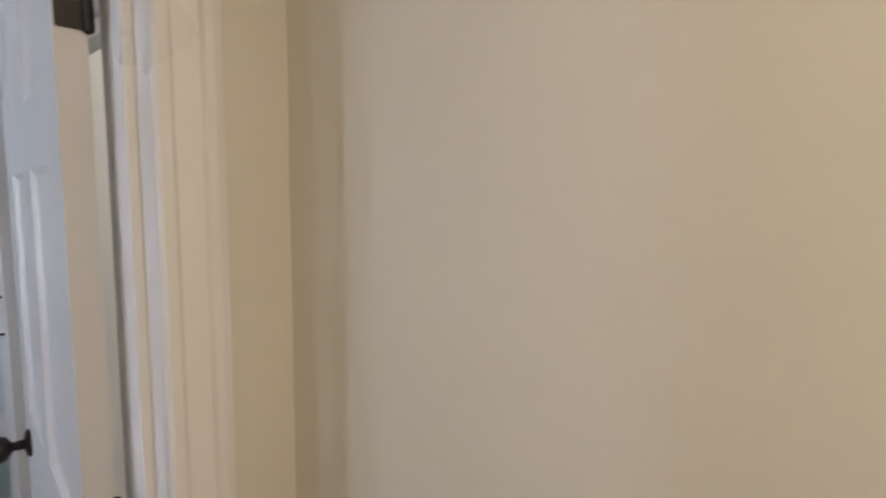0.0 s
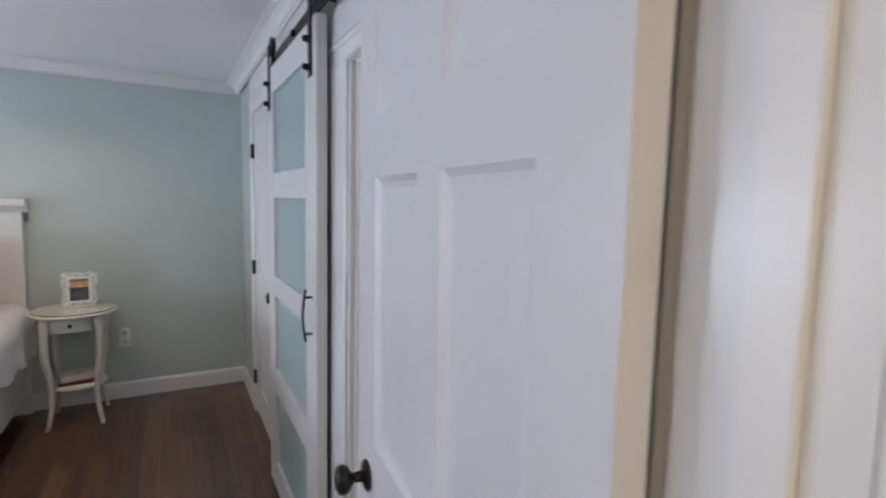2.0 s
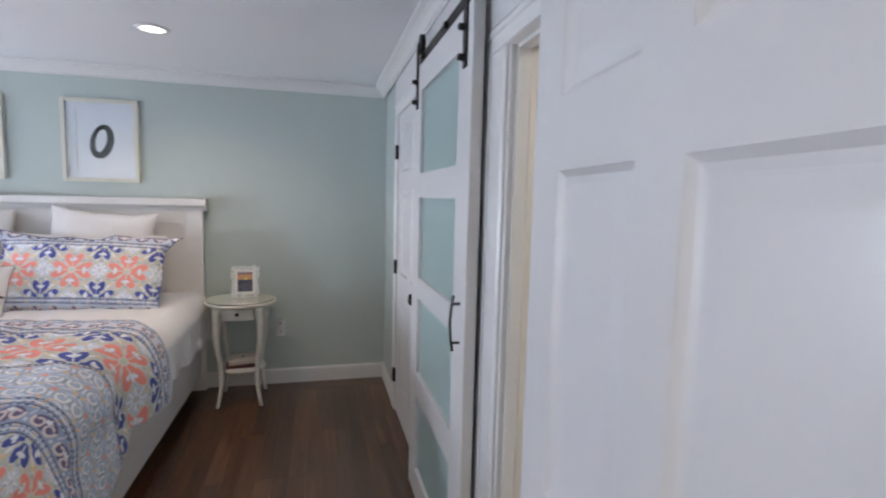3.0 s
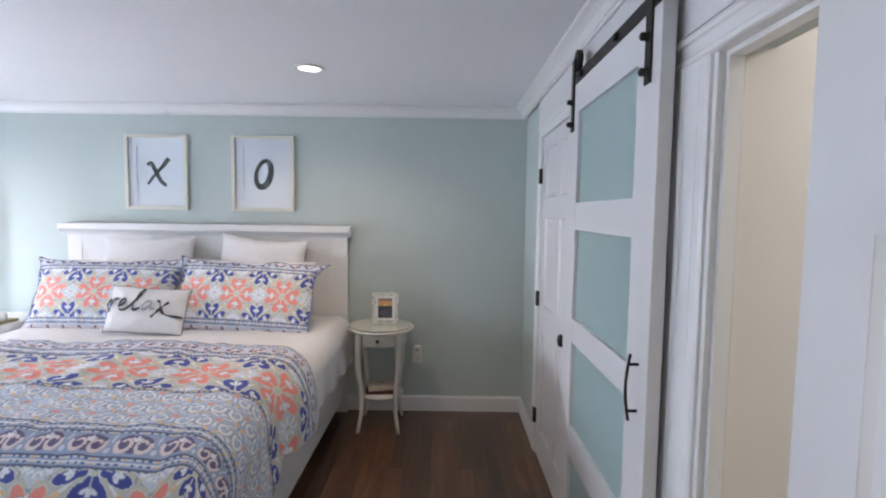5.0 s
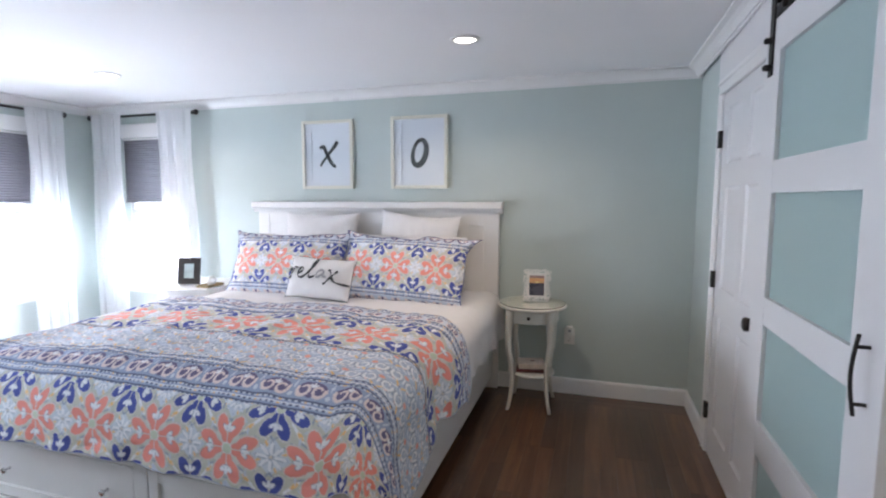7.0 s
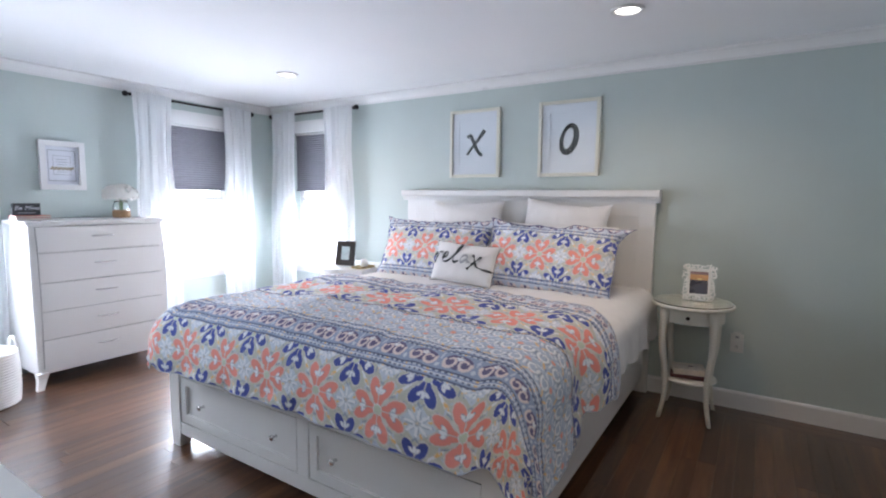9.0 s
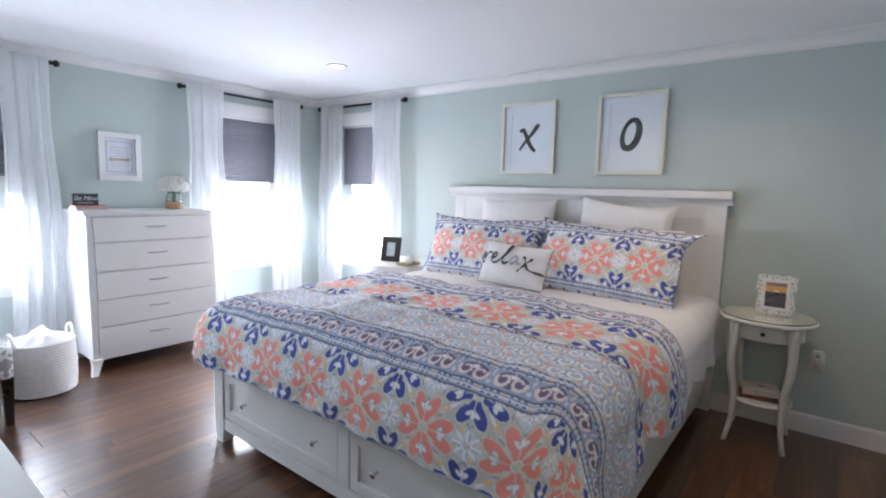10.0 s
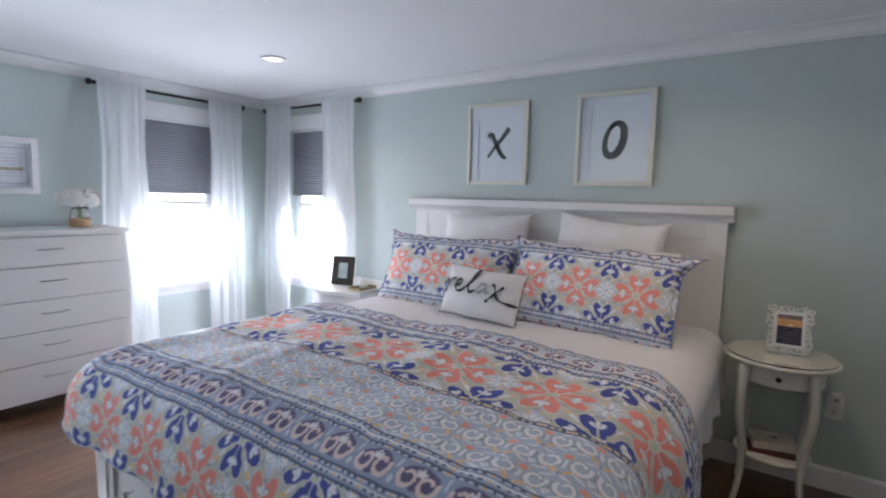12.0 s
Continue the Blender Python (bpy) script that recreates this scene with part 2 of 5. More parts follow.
def lathe(bm, profile, n=24, m=None, squash=1.0):
    """Turn a profile of (radius, height) round z."""
    m = m or Matrix()
    rings = []
    for r, z in profile:
        if r < 1e-5:
            rings.append([bm.verts.new(m @ Vector((0, 0, z)))])
        else:
            rings.append([bm.verts.new(m @ Vector((r * math.cos(2 * math.pi * i / n), squash * r * math.sin(2 * math.pi * i / n), z))) for i in range(n)])
    for a, b in zip(rings, rings[1:]):
        for i in range(n):
            q = [a[i % len(a)], a[(i + 1) % len(a)], b[(i + 1) % len(b)], b[i % len(b)]]
            q = list(dict.fromkeys(q))
            if len(q) > 2:
                bm.faces.new(q)
    for r in (rings[0], rings[-1]):
        if len(r) > 2:
            bm.faces.new(r)
    return bm


def tube(bm, pts, radius, n=10):
    """A round bar along points; radius may be a function of 0..1."""
    pts = [Vector(p) for p in pts]
    rings = []
    for i, p in enumerate(pts):
        d = (pts[min(i + 1, len(pts) - 1)] - pts[max(i - 1, 0)]).normalized()
        a = d.orthogonal().normalized() if i == 0 else (a - d * a.dot(d)).normalized()
        b = d.cross(a)
        r = radius(i / (len(pts) - 1)) if callable(radius) else radius
        rings.append([bm.verts.new(p + r * (math.cos(2 * math.pi * k / n) * a + math.sin(2 * math.pi * k / n) * b)) for k in range(n)])
    for s, t in zip(rings, rings[1:]):
        for k in range(n):
            bm.faces.new((s[k], s[(k + 1) % n], t[(k + 1) % n], t[k]))
    bm.faces.new(rings[0])
    bm.faces.new(rings[-1])
    return bm


def loft(bm, sections):
    """Join closed loops of equal length, with caps."""
    rings = [[bm.verts.new(p) for p in s] for s in sections]
    n = len(rings[0])
    for a, b in zip(rings, rings[1:]):
        for k in range(n):
            bm.faces.new((a[k], a[(k + 1) % n], b[(k + 1) % n], b[k]))
    bm.faces.new(rings[0])
    bm.faces.new(rings[-1])
    return bm


def sheet(name, pts, material, parent=None, colors=None, closed_back=None):
    """A grid of points (rows x columns x 3) as a smooth mesh, with a print where colors are given."""
    h, w, _ = pts.shape
    idx = np.arange(h * w).reshape(h, w)
    quads = np.stack([idx[:-1, :-1], idx[:-1, 1:], idx[1:, 1:], idx[1:, :-1]], -1).reshape(-1, 4)
    me = bpy.data.meshes.new(name)
    me.vertices.add(h * w)
    me.vertices.foreach_set("co", pts.astype(np.float32).ravel())
    me.loops.add(len(quads) * 4)
    me.loops.foreach_set("vertex_index", quads.astype(np.int32).ravel())
    me.polygons.add(len(quads))
    me.polygons.foreach_set("loop_start", np.arange(0, len(quads) * 4, 4, dtype=np.int32))
    me.update(calc_edges=True)
    me.polygons.foreach_set("use_smooth", np.ones(len(quads), dtype=bool))
    if colors is not None:
        at = me.attributes.new("print", "FLOAT_COLOR", "POINT")
        at.data.foreach_set("color", np.concatenate([colors, np.ones((h, w, 1))], -1).astype(np.float32).ravel())
    me.materials.append(material)
    me.validate()
    ob = new(name, me)
    if parent is not None:
        ob.parent = parent
    return ob


def waves(a, b, seed, octaves=5, base=1.0):
    """Smooth uneven height from summed sine waves, about -1 to 1."""
    g = np.random.RandomState(seed)
    out = np.zeros_like(a)
    amp, tot = 1.0, 0.0
    for o in range(octaves):
        for _ in range(3):
            th, ph = g.uniform(0, math.pi), g.uniform(0, 6.28)
            f = base * 1.8 ** o * g.uniform(0.7, 1.4)
            out += amp * np.sin(6.28 * f * (a * math.cos(th) + b * math.sin(th)) + ph)
            tot += amp * 0.6
        amp *= 0.55
    return out / tot


# ---- structure ----
def wall(name, axis, at, thick, a0, a1, z0, z1, holes, material, label):
    """A wall across one axis ('x' or 'y') from at to at+thick, with rectangular openings (a0, a1, z0, z1)."""
    xs = sorted({a0, a1, *[v for h in holes for v in h[:2]]})
    zs = sorted({z0, z1, *[v for h in holes for v in h[2:]]})
    solid = [[not any(h[0] <= (xs[i] + xs[i + 1]) / 2 <= h[1] and h[2] <= (zs[j] + zs[j + 1]) / 2 <= h[3] for h in holes) for j in range(len(zs) - 1)] for i in range(len(xs) - 1)]
    bm = bmesh.new()
    verts = {}

    def v(a, d, z):
        key = (a, d, z)
        if key not in verts:
            verts[key] = bm.verts.new((d, a, z) if axis == "x" else (a, d, z))
        return verts[key]
    d0, d1 = at, at + thick

    def is_solid(i, j):
        return 0 <= i < len(xs) - 1 and 0 <= j < len(zs) - 1 and solid[i][j]
    for i in range(len(xs) - 1):
        for j in range(len(zs) - 1):
            if not solid[i][j]:
                continue
            p, q, r, s = xs[i], xs[i + 1], zs[j], zs[j + 1]
            for d in (d0, d1):
                bm.faces.new((v(p, d, r), v(q, d, r), v(q, d, s), v(p, d, s)))
            for ok, e in ((is_solid(i - 1, j), ((p, r), (p, s))), (is_solid(i + 1, j), ((q, r), (q, s))), (is_solid(i, j - 1), ((p, r), (q, r))), (is_solid(i, j + 1), ((p, s), (q, s)))):
                if not ok:
                    (a, b), (c, d) = e
                    bm.faces.new((v(a, d0, b), v(c, d0, d), v(c, d1, d), v(a, d1, b)))
    return tagged(finish(name, bm, material), label, "wall", kind="structure")


WIN = dict(a=(0.53, 1.20), b=(2.645, 3.315), c=(-4.92, -4.25))
WZ = (0.635, 1.985)
HOLE = 2.577, 3.32, 1.874
CLOSET = 0.65, 1.52, 1.975
ENTRY = -0.94, -0.158, 2.04
wall("wall_headboard", "x", -TH, TH, YW - TH, TH, 0, ZC, [(*WIN["c"], *WZ)], TEAL, "sea green painted plaster wall behind the bed")
wall("wall_windows", "y", YW - TH, TH, 0, XE + TH, 0, ZC, [(*WIN["a"], *WZ), (*WIN["b"], *WZ)], TEAL, "sea green painted plaster wall with two windows")
wall("wall_closet", "y", 0, 0.12, 0, XE + 0.064, 0, ZC, [(CLOSET[0], CLOSET[1], 0, CLOSET[2]), (HOLE[0], HOLE[1], 0, HOLE[2])], TEAL, "sea green painted plaster wall with closet and bathroom doors")
wall("wall_entry", "x", XE, 0.065, YW, 0, 0, ZC, [(ENTRY[0] - 0.017, ENTRY[1] + 0.017, 0, ENTRY[2] + 0.017)], TEAL, "sea green painted plaster wall around the entry door")
wall("wall_hall_end_side", "x", XE + 0.065, 0.065, -1.2, 0.020, 0, ZC, [(ENTRY[0] - 0.017, ENTRY[1] + 0.017, 0, ENTRY[2] + 0.017)], CREAM, "cream painted hall side of the entry wall")
wall("wall_hall_near", "y", 0.020, 0.07, XE + 0.065, 6.3, 0, ZC, [], CREAM, "cream painted hall wall")
wall("wall_hall_far", "y", -1.32, 0.12, XE + TH, 6.3, 0, ZC, [], CREAM, "cream painted hall wall")
wall("wall_hall_back", "x", 6.3, 0.1, -1.32, 0.12, 0, ZC, [], CREAM, "cream painted wall at the end of the hall")
wall("wall_bath_side_1", "x", 2.485, 0.1, 0.058, 2.0, 0, ZC, [], BATHC, "cream painted bathroom wall")
wall("wall_bath_side_2", "x", 3.70, 0.1, 0.12, 2.0, 0, ZC, [], BATHC, "cream painted bathroom wall")
wall("wall_bath_back", "y", 1.9, 0.1, 2.585, 3.70, 0, ZC, [], BATHC, "cream painted bathroom wall")
wall("wall_closet_inside_1", "y", 0.75, 0.1, 0.3, 2.3, 0, ZC, [], TRIM, "white wall inside the closet")
wall("wall_closet_inside_2", "x", 0.3, 0.1, 0.12, 0.75, 0, ZC, [], TRIM, "white wall inside the closet")
tagged(finish("floor", boxes((-TH, 6.4, YW - TH, 2.0, -0.12, -0.019)), SUBF), "dark oak strip floor with glossy varnish", "floor", kind="structure")
tagged(finish("ceiling", boxes((-TH, 6.4, YW - TH, 2.0, ZC, ZC + 0.1)), CEIL), "smooth white painted ceiling", "ceiling", kind="structure")
FLOOR = bpy.data.objects["floor"]
tagged(finish("floor_hall", boxes((XE + 0.12, 6.3, -1.3, 0.06, -0.019, 0.0)), OAK), "dark oak floor of the hall", "floor", kind="structure")
tagged(finish("floor_bath", boxes((2.585, 3.7, 0.0, 1.9, -0.019, 0.0)), BATHC), "cream tiled bathroom floor", "floor", kind="structure")
tagged(finish("floor_closet", boxes((0.4, 2.3, 0.0, 0.75, -0.019, 0.0)), OAK), "dark oak closet floor", "floor", kind="structure")

CROWN = ((0, 0), (0.075, 0), (0.075, -0.012), (0.066, -0.016), (0.052, -0.022), (0.034, -0.036), (0.022, -0.052), (0.018, -0.060), (0.010, -0.062), (0.010, -0.074), (0, -0.074))


def moulding(name, profile, p0, p1, inward, material, label, z):
    """Run a profile of (depth, height) from p0 to p1 at height z; inward: the way that it faces."""
    bm = bmesh.new()
    loft(bm, [[(p[0] + inward[0] * d, p[1] + inward[1] * d, z + h) for d, h in profile] for p in (p0, p1)])
    return tagged(finish(name, bm, material), label, "moulding", kind="structure")


for p0, p1, n in (((0, 0), (0, YW), (1, 0)), ((0.0, -0.022), (XE, -0.022), (0, -1)), ((0, YW), (XE, YW), (0, 1)), ((XE, YW), (XE, 0), (-1, 0))):
    moulding("crown_moulding", CROWN, p0, p1, n, TRIM, "white painted crown moulding under the ceiling", ZC - 0.001)
BASE = ((0, 0), (0.015, 0), (0.015, 0.100), (0.011, 0.110), (0.006, 0.115), (0, 0.115))
for p0, p1, n in (((0, 0), (0, YW), (1, 0)), ((0.0, 0), (0.562, 0), (0, -1)), ((0, YW), (XE, YW), (0, 1)), ((XE, YW), (XE, ENTRY[0] - 0.09), (-1, 0)), ((1.62, 0), (2.40, 0), (0, -1))):
    moulding("baseboard", BASE, p0, p1, n, TRIM, "white painted baseboard", 0.001)
moulding("baseboard", BASE, (XE + TH, 0.020), (6.3, 0.020), (0, -1), TRIM, "white painted hall baseboard", 0.001)

STEPS = ((0.0, 0.0), (0.0, 0.017), (0.012, 0.021), (0.022, 0.021), (0.027, 0.015), (0.055, 0.012), (0.062, 0.017), (0.074, 0.017), (0.078, 0.011), (0.078, 0.0))


def casing(name, axis, plane, side, a0, a1, top, label, width=1.0, head=None):
    """Three pieces of stepped casing round a door opening on a wall plane; side: the way that it faces, +1 or -1."""
    ob = tagged(new(name), label, "door trim", kind="structure")

    def put(a, d, z):
        return (plane + side * d, a, z) if axis == "x" else (a, plane + side * d, z)
    w = 0.078 * width
    for a, s in ((a0, -1), (a1, 1)):
        bm = bmesh.new()
        loft(bm, [[put(a + s * (w - u * width), d, z) for u, d in STEPS] for z in (0.0, top + 0.0)])
        part("side_casing", bm, TRIM, ob)
    bm = bmesh.new()
    hw = head or width
    loft(bm, [[put(a, d + 0.002, top + (0.078 - u) * hw) for u, d in STEPS] for a in (a0 - w, a1 + w)])
    part("head_casing", bm, TRIM, ob)
    return ob


def jamb(name, axis, d0, d1, a0, a1, top, label, stop):
    ob = tagged(new(name), label, "door trim", kind="structure")

    def b(bm, a, c, d, e, z0, z1):
        box(bm, *((d, e, a, c) if axis == "x" else (a, c, d, e)), z0, z1, bevel=0.002)
    for a, s in ((a0, 1), (a1, -1)):
        bm = bmesh.new()
        b(bm, min(a, a + s * 0.018), max(a, a + s * 0.018), d0, d1, 0, top)
        b(bm, min(a + s * 0.018, a + s * 0.030), max(a + s * 0.018, a + s * 0.030), stop - 0.018, stop + 0.018, 0, top - 0.018)
        part("side_jamb", bm, TRIM, ob)
    bm = bmesh.new()
    b(bm, a0 + 0.018, a1 - 0.018, d0, d1, top - 0.018, top)
    b(bm, a0 + 0.030, a1 - 0.030, stop - 0.018, stop + 0.018, top - 0.030, top - 0.018)
    part("head_jamb", bm, TRIM, ob)
    return ob


casing("trim_bath_door", "y", 0, -1, HOLE[0] - 0.008, HOLE[1] + 0.008, HOLE[2] - 0.008, "white stepped casing round the bathroom doorway", 2.1, 0.9)
jamb("trim_bath_jamb", "y", -0.003, 0.056, HOLE[0] - 0.01, HOLE[1] + 0.01, HOLE[2] + 0.01, "white painted jamb of the bathroom doorway", 0.032)
casing("trim_entry_hall", "x", XE + TH, 1, ENTRY[0], ENTRY[1], ENTRY[2], "white stepped casing on the hall side of the entry")
casing("trim_entry_room", "x", XE, -1, ENTRY[0], ENTRY[1], ENTRY[2], "white stepped casing on the bedroom side of the entry", 0.7)
jamb("trim_entry_jamb", "x", XE - 0.003, XE + TH + 0.003, ENTRY[0] - 0.018, ENTRY[1] + 0.018, ENTRY[2] + 0.018, "white painted jamb of the entry doorway", XE + 0.075)
casing("trim_closet_door", "y", 0, -1, CLOSET[0] - 0.006, CLOSET[1] + 0.006, CLOSET[2] - 0.002, "white stepped casing round the closet door")
tagged(finish("trim_header_board", boxes((0.568, 1.60, -0.019, -0.0005, 2.040, 2.204), (1.60, 3.45, -0.0192, -0.0005, 1.939, 2.204)), DOORW), "white painted header board that carries the door track", "trim", kind="structure")


# ---- doors ----
def panel_door(name, w, h, label, rows):
    """A six-panel door leaf along +x from its hinge, 35 mm thick round y = 0."""
    ob = tagged(new(name), label, "door", kind="structure")
    st, mu, t = 0.115, 0.09, 0.0175
    pw = (w - 2 * st - mu) / 2
    zs = sorted(v for r in rows for v in r)
    bm = bmesh.new()
    for x0, x1 in ((0, st), (w - st, w)):
        box(bm, x0, x1, -t, t, 0.008, h)
    edges = [0.008, *zs, h]
    for z0, z1 in zip(edges[::2], edges[1::2]):
        box(bm, st, w - st, -t, t, z0, z1)
    for z0, z1 in rows:
        box(bm, st + pw, st + pw + mu, -t, t, z0, z1)
    part("leaf", bm, DOORW, ob)
    for z0, z1 in rows:
        for x0 in (st, st + pw + mu):
            bm = bmesh.new()
            for s in (-1, 1):
                lo = [(x0, z0), (x0 + pw, z0), (x0 + pw, z1), (x0, z1)]
                rings = [[bm.verts.new((x0 + pw / 2 + (x - x0 - pw / 2) * (1 - 2 * k / pw), s * d, (z0 + z1) / 2 + (z - (z0 + z1) / 2) * (1 - 2 * k / (z1 - z0)))) for x, z in lo] for k, d in ((0.0, t - 0.001), (0.010, t - 0.008), (0.020, t - 0.010), (0.024, t - 0.010), (0.050, t - 0.0075))]
                for a, b in zip(rings, rings[1:]):
                    for q in range(4):
                        bm.faces.new((a[q], a[(q + 1) % 4], b[(q + 1) % 4], b[q]))
                bm.faces.new(rings[-1])
            part("door_panel", bm, DOORW, ob)
    return ob


def knob(parent, x, z, y, s):
    bm = bmesh.new()
    m = Matrix.Translation((x, y, z)) @ Matrix.Rotation(radians(90 * s), 4, "X")
    lathe(bm, ((0, 0), (0.031, 0), (0.032, 0.004), (0.027, 0.008), (0.012, 0.011), (0.010, 0.030), (0.014, 0.034), (0.026, 0.042), (0.030, 0.052), (0.027, 0.062), (0.016, 0.067), (0, 0.068)), 20, m)
    return part("knob", bm, BRONZE, parent, "dark bronze round door knob", True)


def hinge(parent, x, z, y, size=0.09, leaf=0.03):
    bm = bmesh.new()
    lathe(bm, ((0, -size / 2 - 0.004), (0.0065, -size / 2), (0.0065, size / 2), (0, size / 2 + 0.004)), 10, Matrix.Translation((x, y, z)))
    return part("hinge", bm, BLACK, parent, "black steel hinge")


ROWS6 = ((0.19, 0.80), (0.955, 1.485), (1.60, 1.885))
cd = panel_door("door_1", 0.862, 1.968, "closed white six-panel closet door with bronze knob", ROWS6)
cd.matrix_basis = pose(0.654, 0.012, 0.002)
knob(cd, 0.862 - 0.062, 0.925, -0.0175, 1)
for z in (0.245, 0.985, 1.735):
    bm = boxes((-0.022, 0.012, -0.039, -0.0185, z - 0.045, z + 0.045), bevel=0.003)
    part("hinge", bm, BLACK, cd, "black steel hinge")
ed = panel_door("door_2", 0.765, 2.03, "open white six-panel entry door with bronze knob", ROWS6)
ed.matrix_basis = pose(XE - 0.003, -0.1945, 0.002, 0, 0, 180 - 5.2)
knob(ed, 0.765 - 0.078, 0.872, 0.0175, -1)
knob(ed, 0.765 - 0.078, 0.872, -0.0175, 1)
for z in (0.25, 0.985, 1.69):
    bm = boxes((-0.0022, -0.0002, -0.0150, 0.0160, z - 0.045, z + 0.045), bevel=0.0008)
    lathe(bm, ((0, -0.05), (0.0065, -0.046), (0.0065, 0.046), (0, 0.05)), 10, Matrix.Translation((-0.004, -0.018, z)))
    part("hinge", bm, BLACK, ed, "black steel hinge")

# barn door
bd = thing("sliding_barn_door", "white sliding barn door with four frosted glass panes", "door")
BX0, BX1, BY0, BY1 = 1.555, 2.455, -0.074, -0.038
GX0, GX1 = 1.70, 2.307
panes = ((0.165, 0.515), (0.635, 0.985), (1.083, 1.443), (1.553, 1.915))
for x0, x1 in ((BX0, GX0), (GX1, BX1)):
    part("stile", boxes((x0, x1, BY0, BY1, 0.035, 2.03), bevel=0.002), DOORW, bd)
for z0, z1 in zip((0.035, 0.515, 0.985, 1.443, 1.915), (0.165, 0.635, 1.083, 1.553, 2.03)):
    part("rail", boxes((GX0, GX1, BY0 + 0.0005, BY1 - 0.0005, z0, z1), bevel=0.0015), DOORW, bd)
for z0, z1 in panes:
    part("glass_pane", boxes((GX0 - 0.004, GX1 + 0.004, -0.059, -0.053, z0 - 0.004, z1 + 0.004)), FROST, bd, "frosted sea green glass pane")
for x in (1.622, 2.385):
    st = part("strap", boxes((x - 0.020, x + 0.020, BY0 - 0.006, BY0 - 0.0003, 1.845, 2.135), bevel=0.0015), BLACK, bd, "black iron hanger strap")
    for z in (1.875, 1.965):
        bm = bmesh.new()
        lathe(bm, ((0, 0.022), (0.006, 0.022), (0.011, 0.018), (0.011, 0.006), (0.014, 0.004), (0.014, 0.0), (0, 0)), 12, pose(x, BY0 - 0.006, z, 90))
        part("bolt", bm, BLACK, st)
    bm = bmesh.new()
    lathe(bm, ((0, -0.016), (0.012, -0.016), (0.014, -0.010), (0.044, -0.009), (0.046, -0.006), (0.040, 0.0), (0.046, 0.006), (0.044, 0.009), (0.014, 0.010), (0, 0.012)), 24, pose(x, -0.060, 2.132, 90))
    part("wheel", bm, BLACK, st, "black iron roller wheel", True)
hb = bmesh.new()
tube(hb, [(2.395, BY0 - 0.022 - 0.010 * math.sin(math.pi * i / 14), 0.952 + 0.182 * i / 14) for i in range(15)], 0.0045, 8)
for z in (0.978, 1.106):
    tube(hb, [(2.395, BY0, z), (2.395, BY0 - 0.028, z)], 0.0045, 8)
part("handle", hb, BLACK, bd, "black iron bow handle", True)
tr = thing("barn_door_track", "black iron flat track on standoffs above the doors", "door track")
part("track_bar", boxes((1.60, 3.40, -0.064, -0.057, 2.038, 2.086), bevel=0.001), BLACK, tr)
for x in (1.70, 2.10, 2.50, 2.90, 3.30):
    bm = bmesh.new()
    lathe(bm, ((0, 0.014), (0.010, 0.014), (0.013, 0.010), (0.013, 0.0), (0.009, -0.001), (0.009, -0.042), (0, -0.042)), 12, pose(x, -0.064, 2.063, 90))
    part("standoff", bm, BLACK, tr)

# ---- windows ----


def window(name, axis, plane, out, a0, a1, label):
    """Casing, jambs, sill, apron, sash and pane of one window; out: +1 or -1, the way to the outside."""
    ob = tagged(new(name), label, "window", kind="structure")

    def b(da, db, a, c, z0, z1, bevel=0.002):
        d = sorted((plane + out * da, plane + out * db))
        return boxes((*d, a, c, z0, z1) if axis == "x" else (a, c, *d, z0, z1), bevel=bevel)
    z0, z1 = WZ
    w = 0.085
    part("head_casing", b(-0.020, 0, a0 - w, a1 + w, z1, z1 + 0.125), TRIM, ob)
    for a, c in ((a0 - w, a0), (a1, a1 + w)):
        part("side_casing", b(-0.018, 0, a, c, z0, z1), TRIM, ob)
    part("window_sill", b(-0.045, 0.03, a0 - w - 0.02, a1 + w + 0.02, z0 - 0.028, z0), TRIM, ob)
    part("apron", b(-0.016, 0, a0 - w, a1 + w, z0 - 0.095, z0 - 0.028), TRIM, ob)
    for a, c in ((a0, a0 + 0.045), (a1 - 0.045, a1)):
        part("sash_stile", b(0.075, 0.11, a, c, z0, z1), TRIM, ob)
    for a, c in ((z0, z0 + 0.05), (1.29, 1.325), (z1 - 0.05, z1)):
        part("sash_rail", b(0.074, 0.111, a0 + 0.045, a1 - 0.045, a, c), TRIM, ob)
    p = part("pane", b(0.090, 0.094, a0 + 0.04, a1 - 0.04, z0 + 0.04, z1 - 0.04, 0), PANE, ob)
    p.visible_shadow = False
    return ob


window("window_1", "y", YW, -1, *WIN["a"], "white double-hung window, blown bright below its shade")
window("window_2", "y", YW, -1, *WIN["b"], "white double-hung window beside the dresser, bright below its shade")
window("window_3", "x", 0, -1, *WIN["c"], "white double-hung window in the bed wall, bright below its shade")

tagged(finish("backdrop", boxes((-2.5, 5.5, YW - 1.55, YW - 1.5, -1.5, 4.0)), GLOW), "bright overcast daylight outside the windows", "backdrop", kind="structure")
tagged(finish("backdrop", boxes((-1.65, -1.6, YW - 1.5, -2.5, -1.5, 4.0)), GLOW), "bright overcast daylight outside the window", "backdrop", kind="structure")


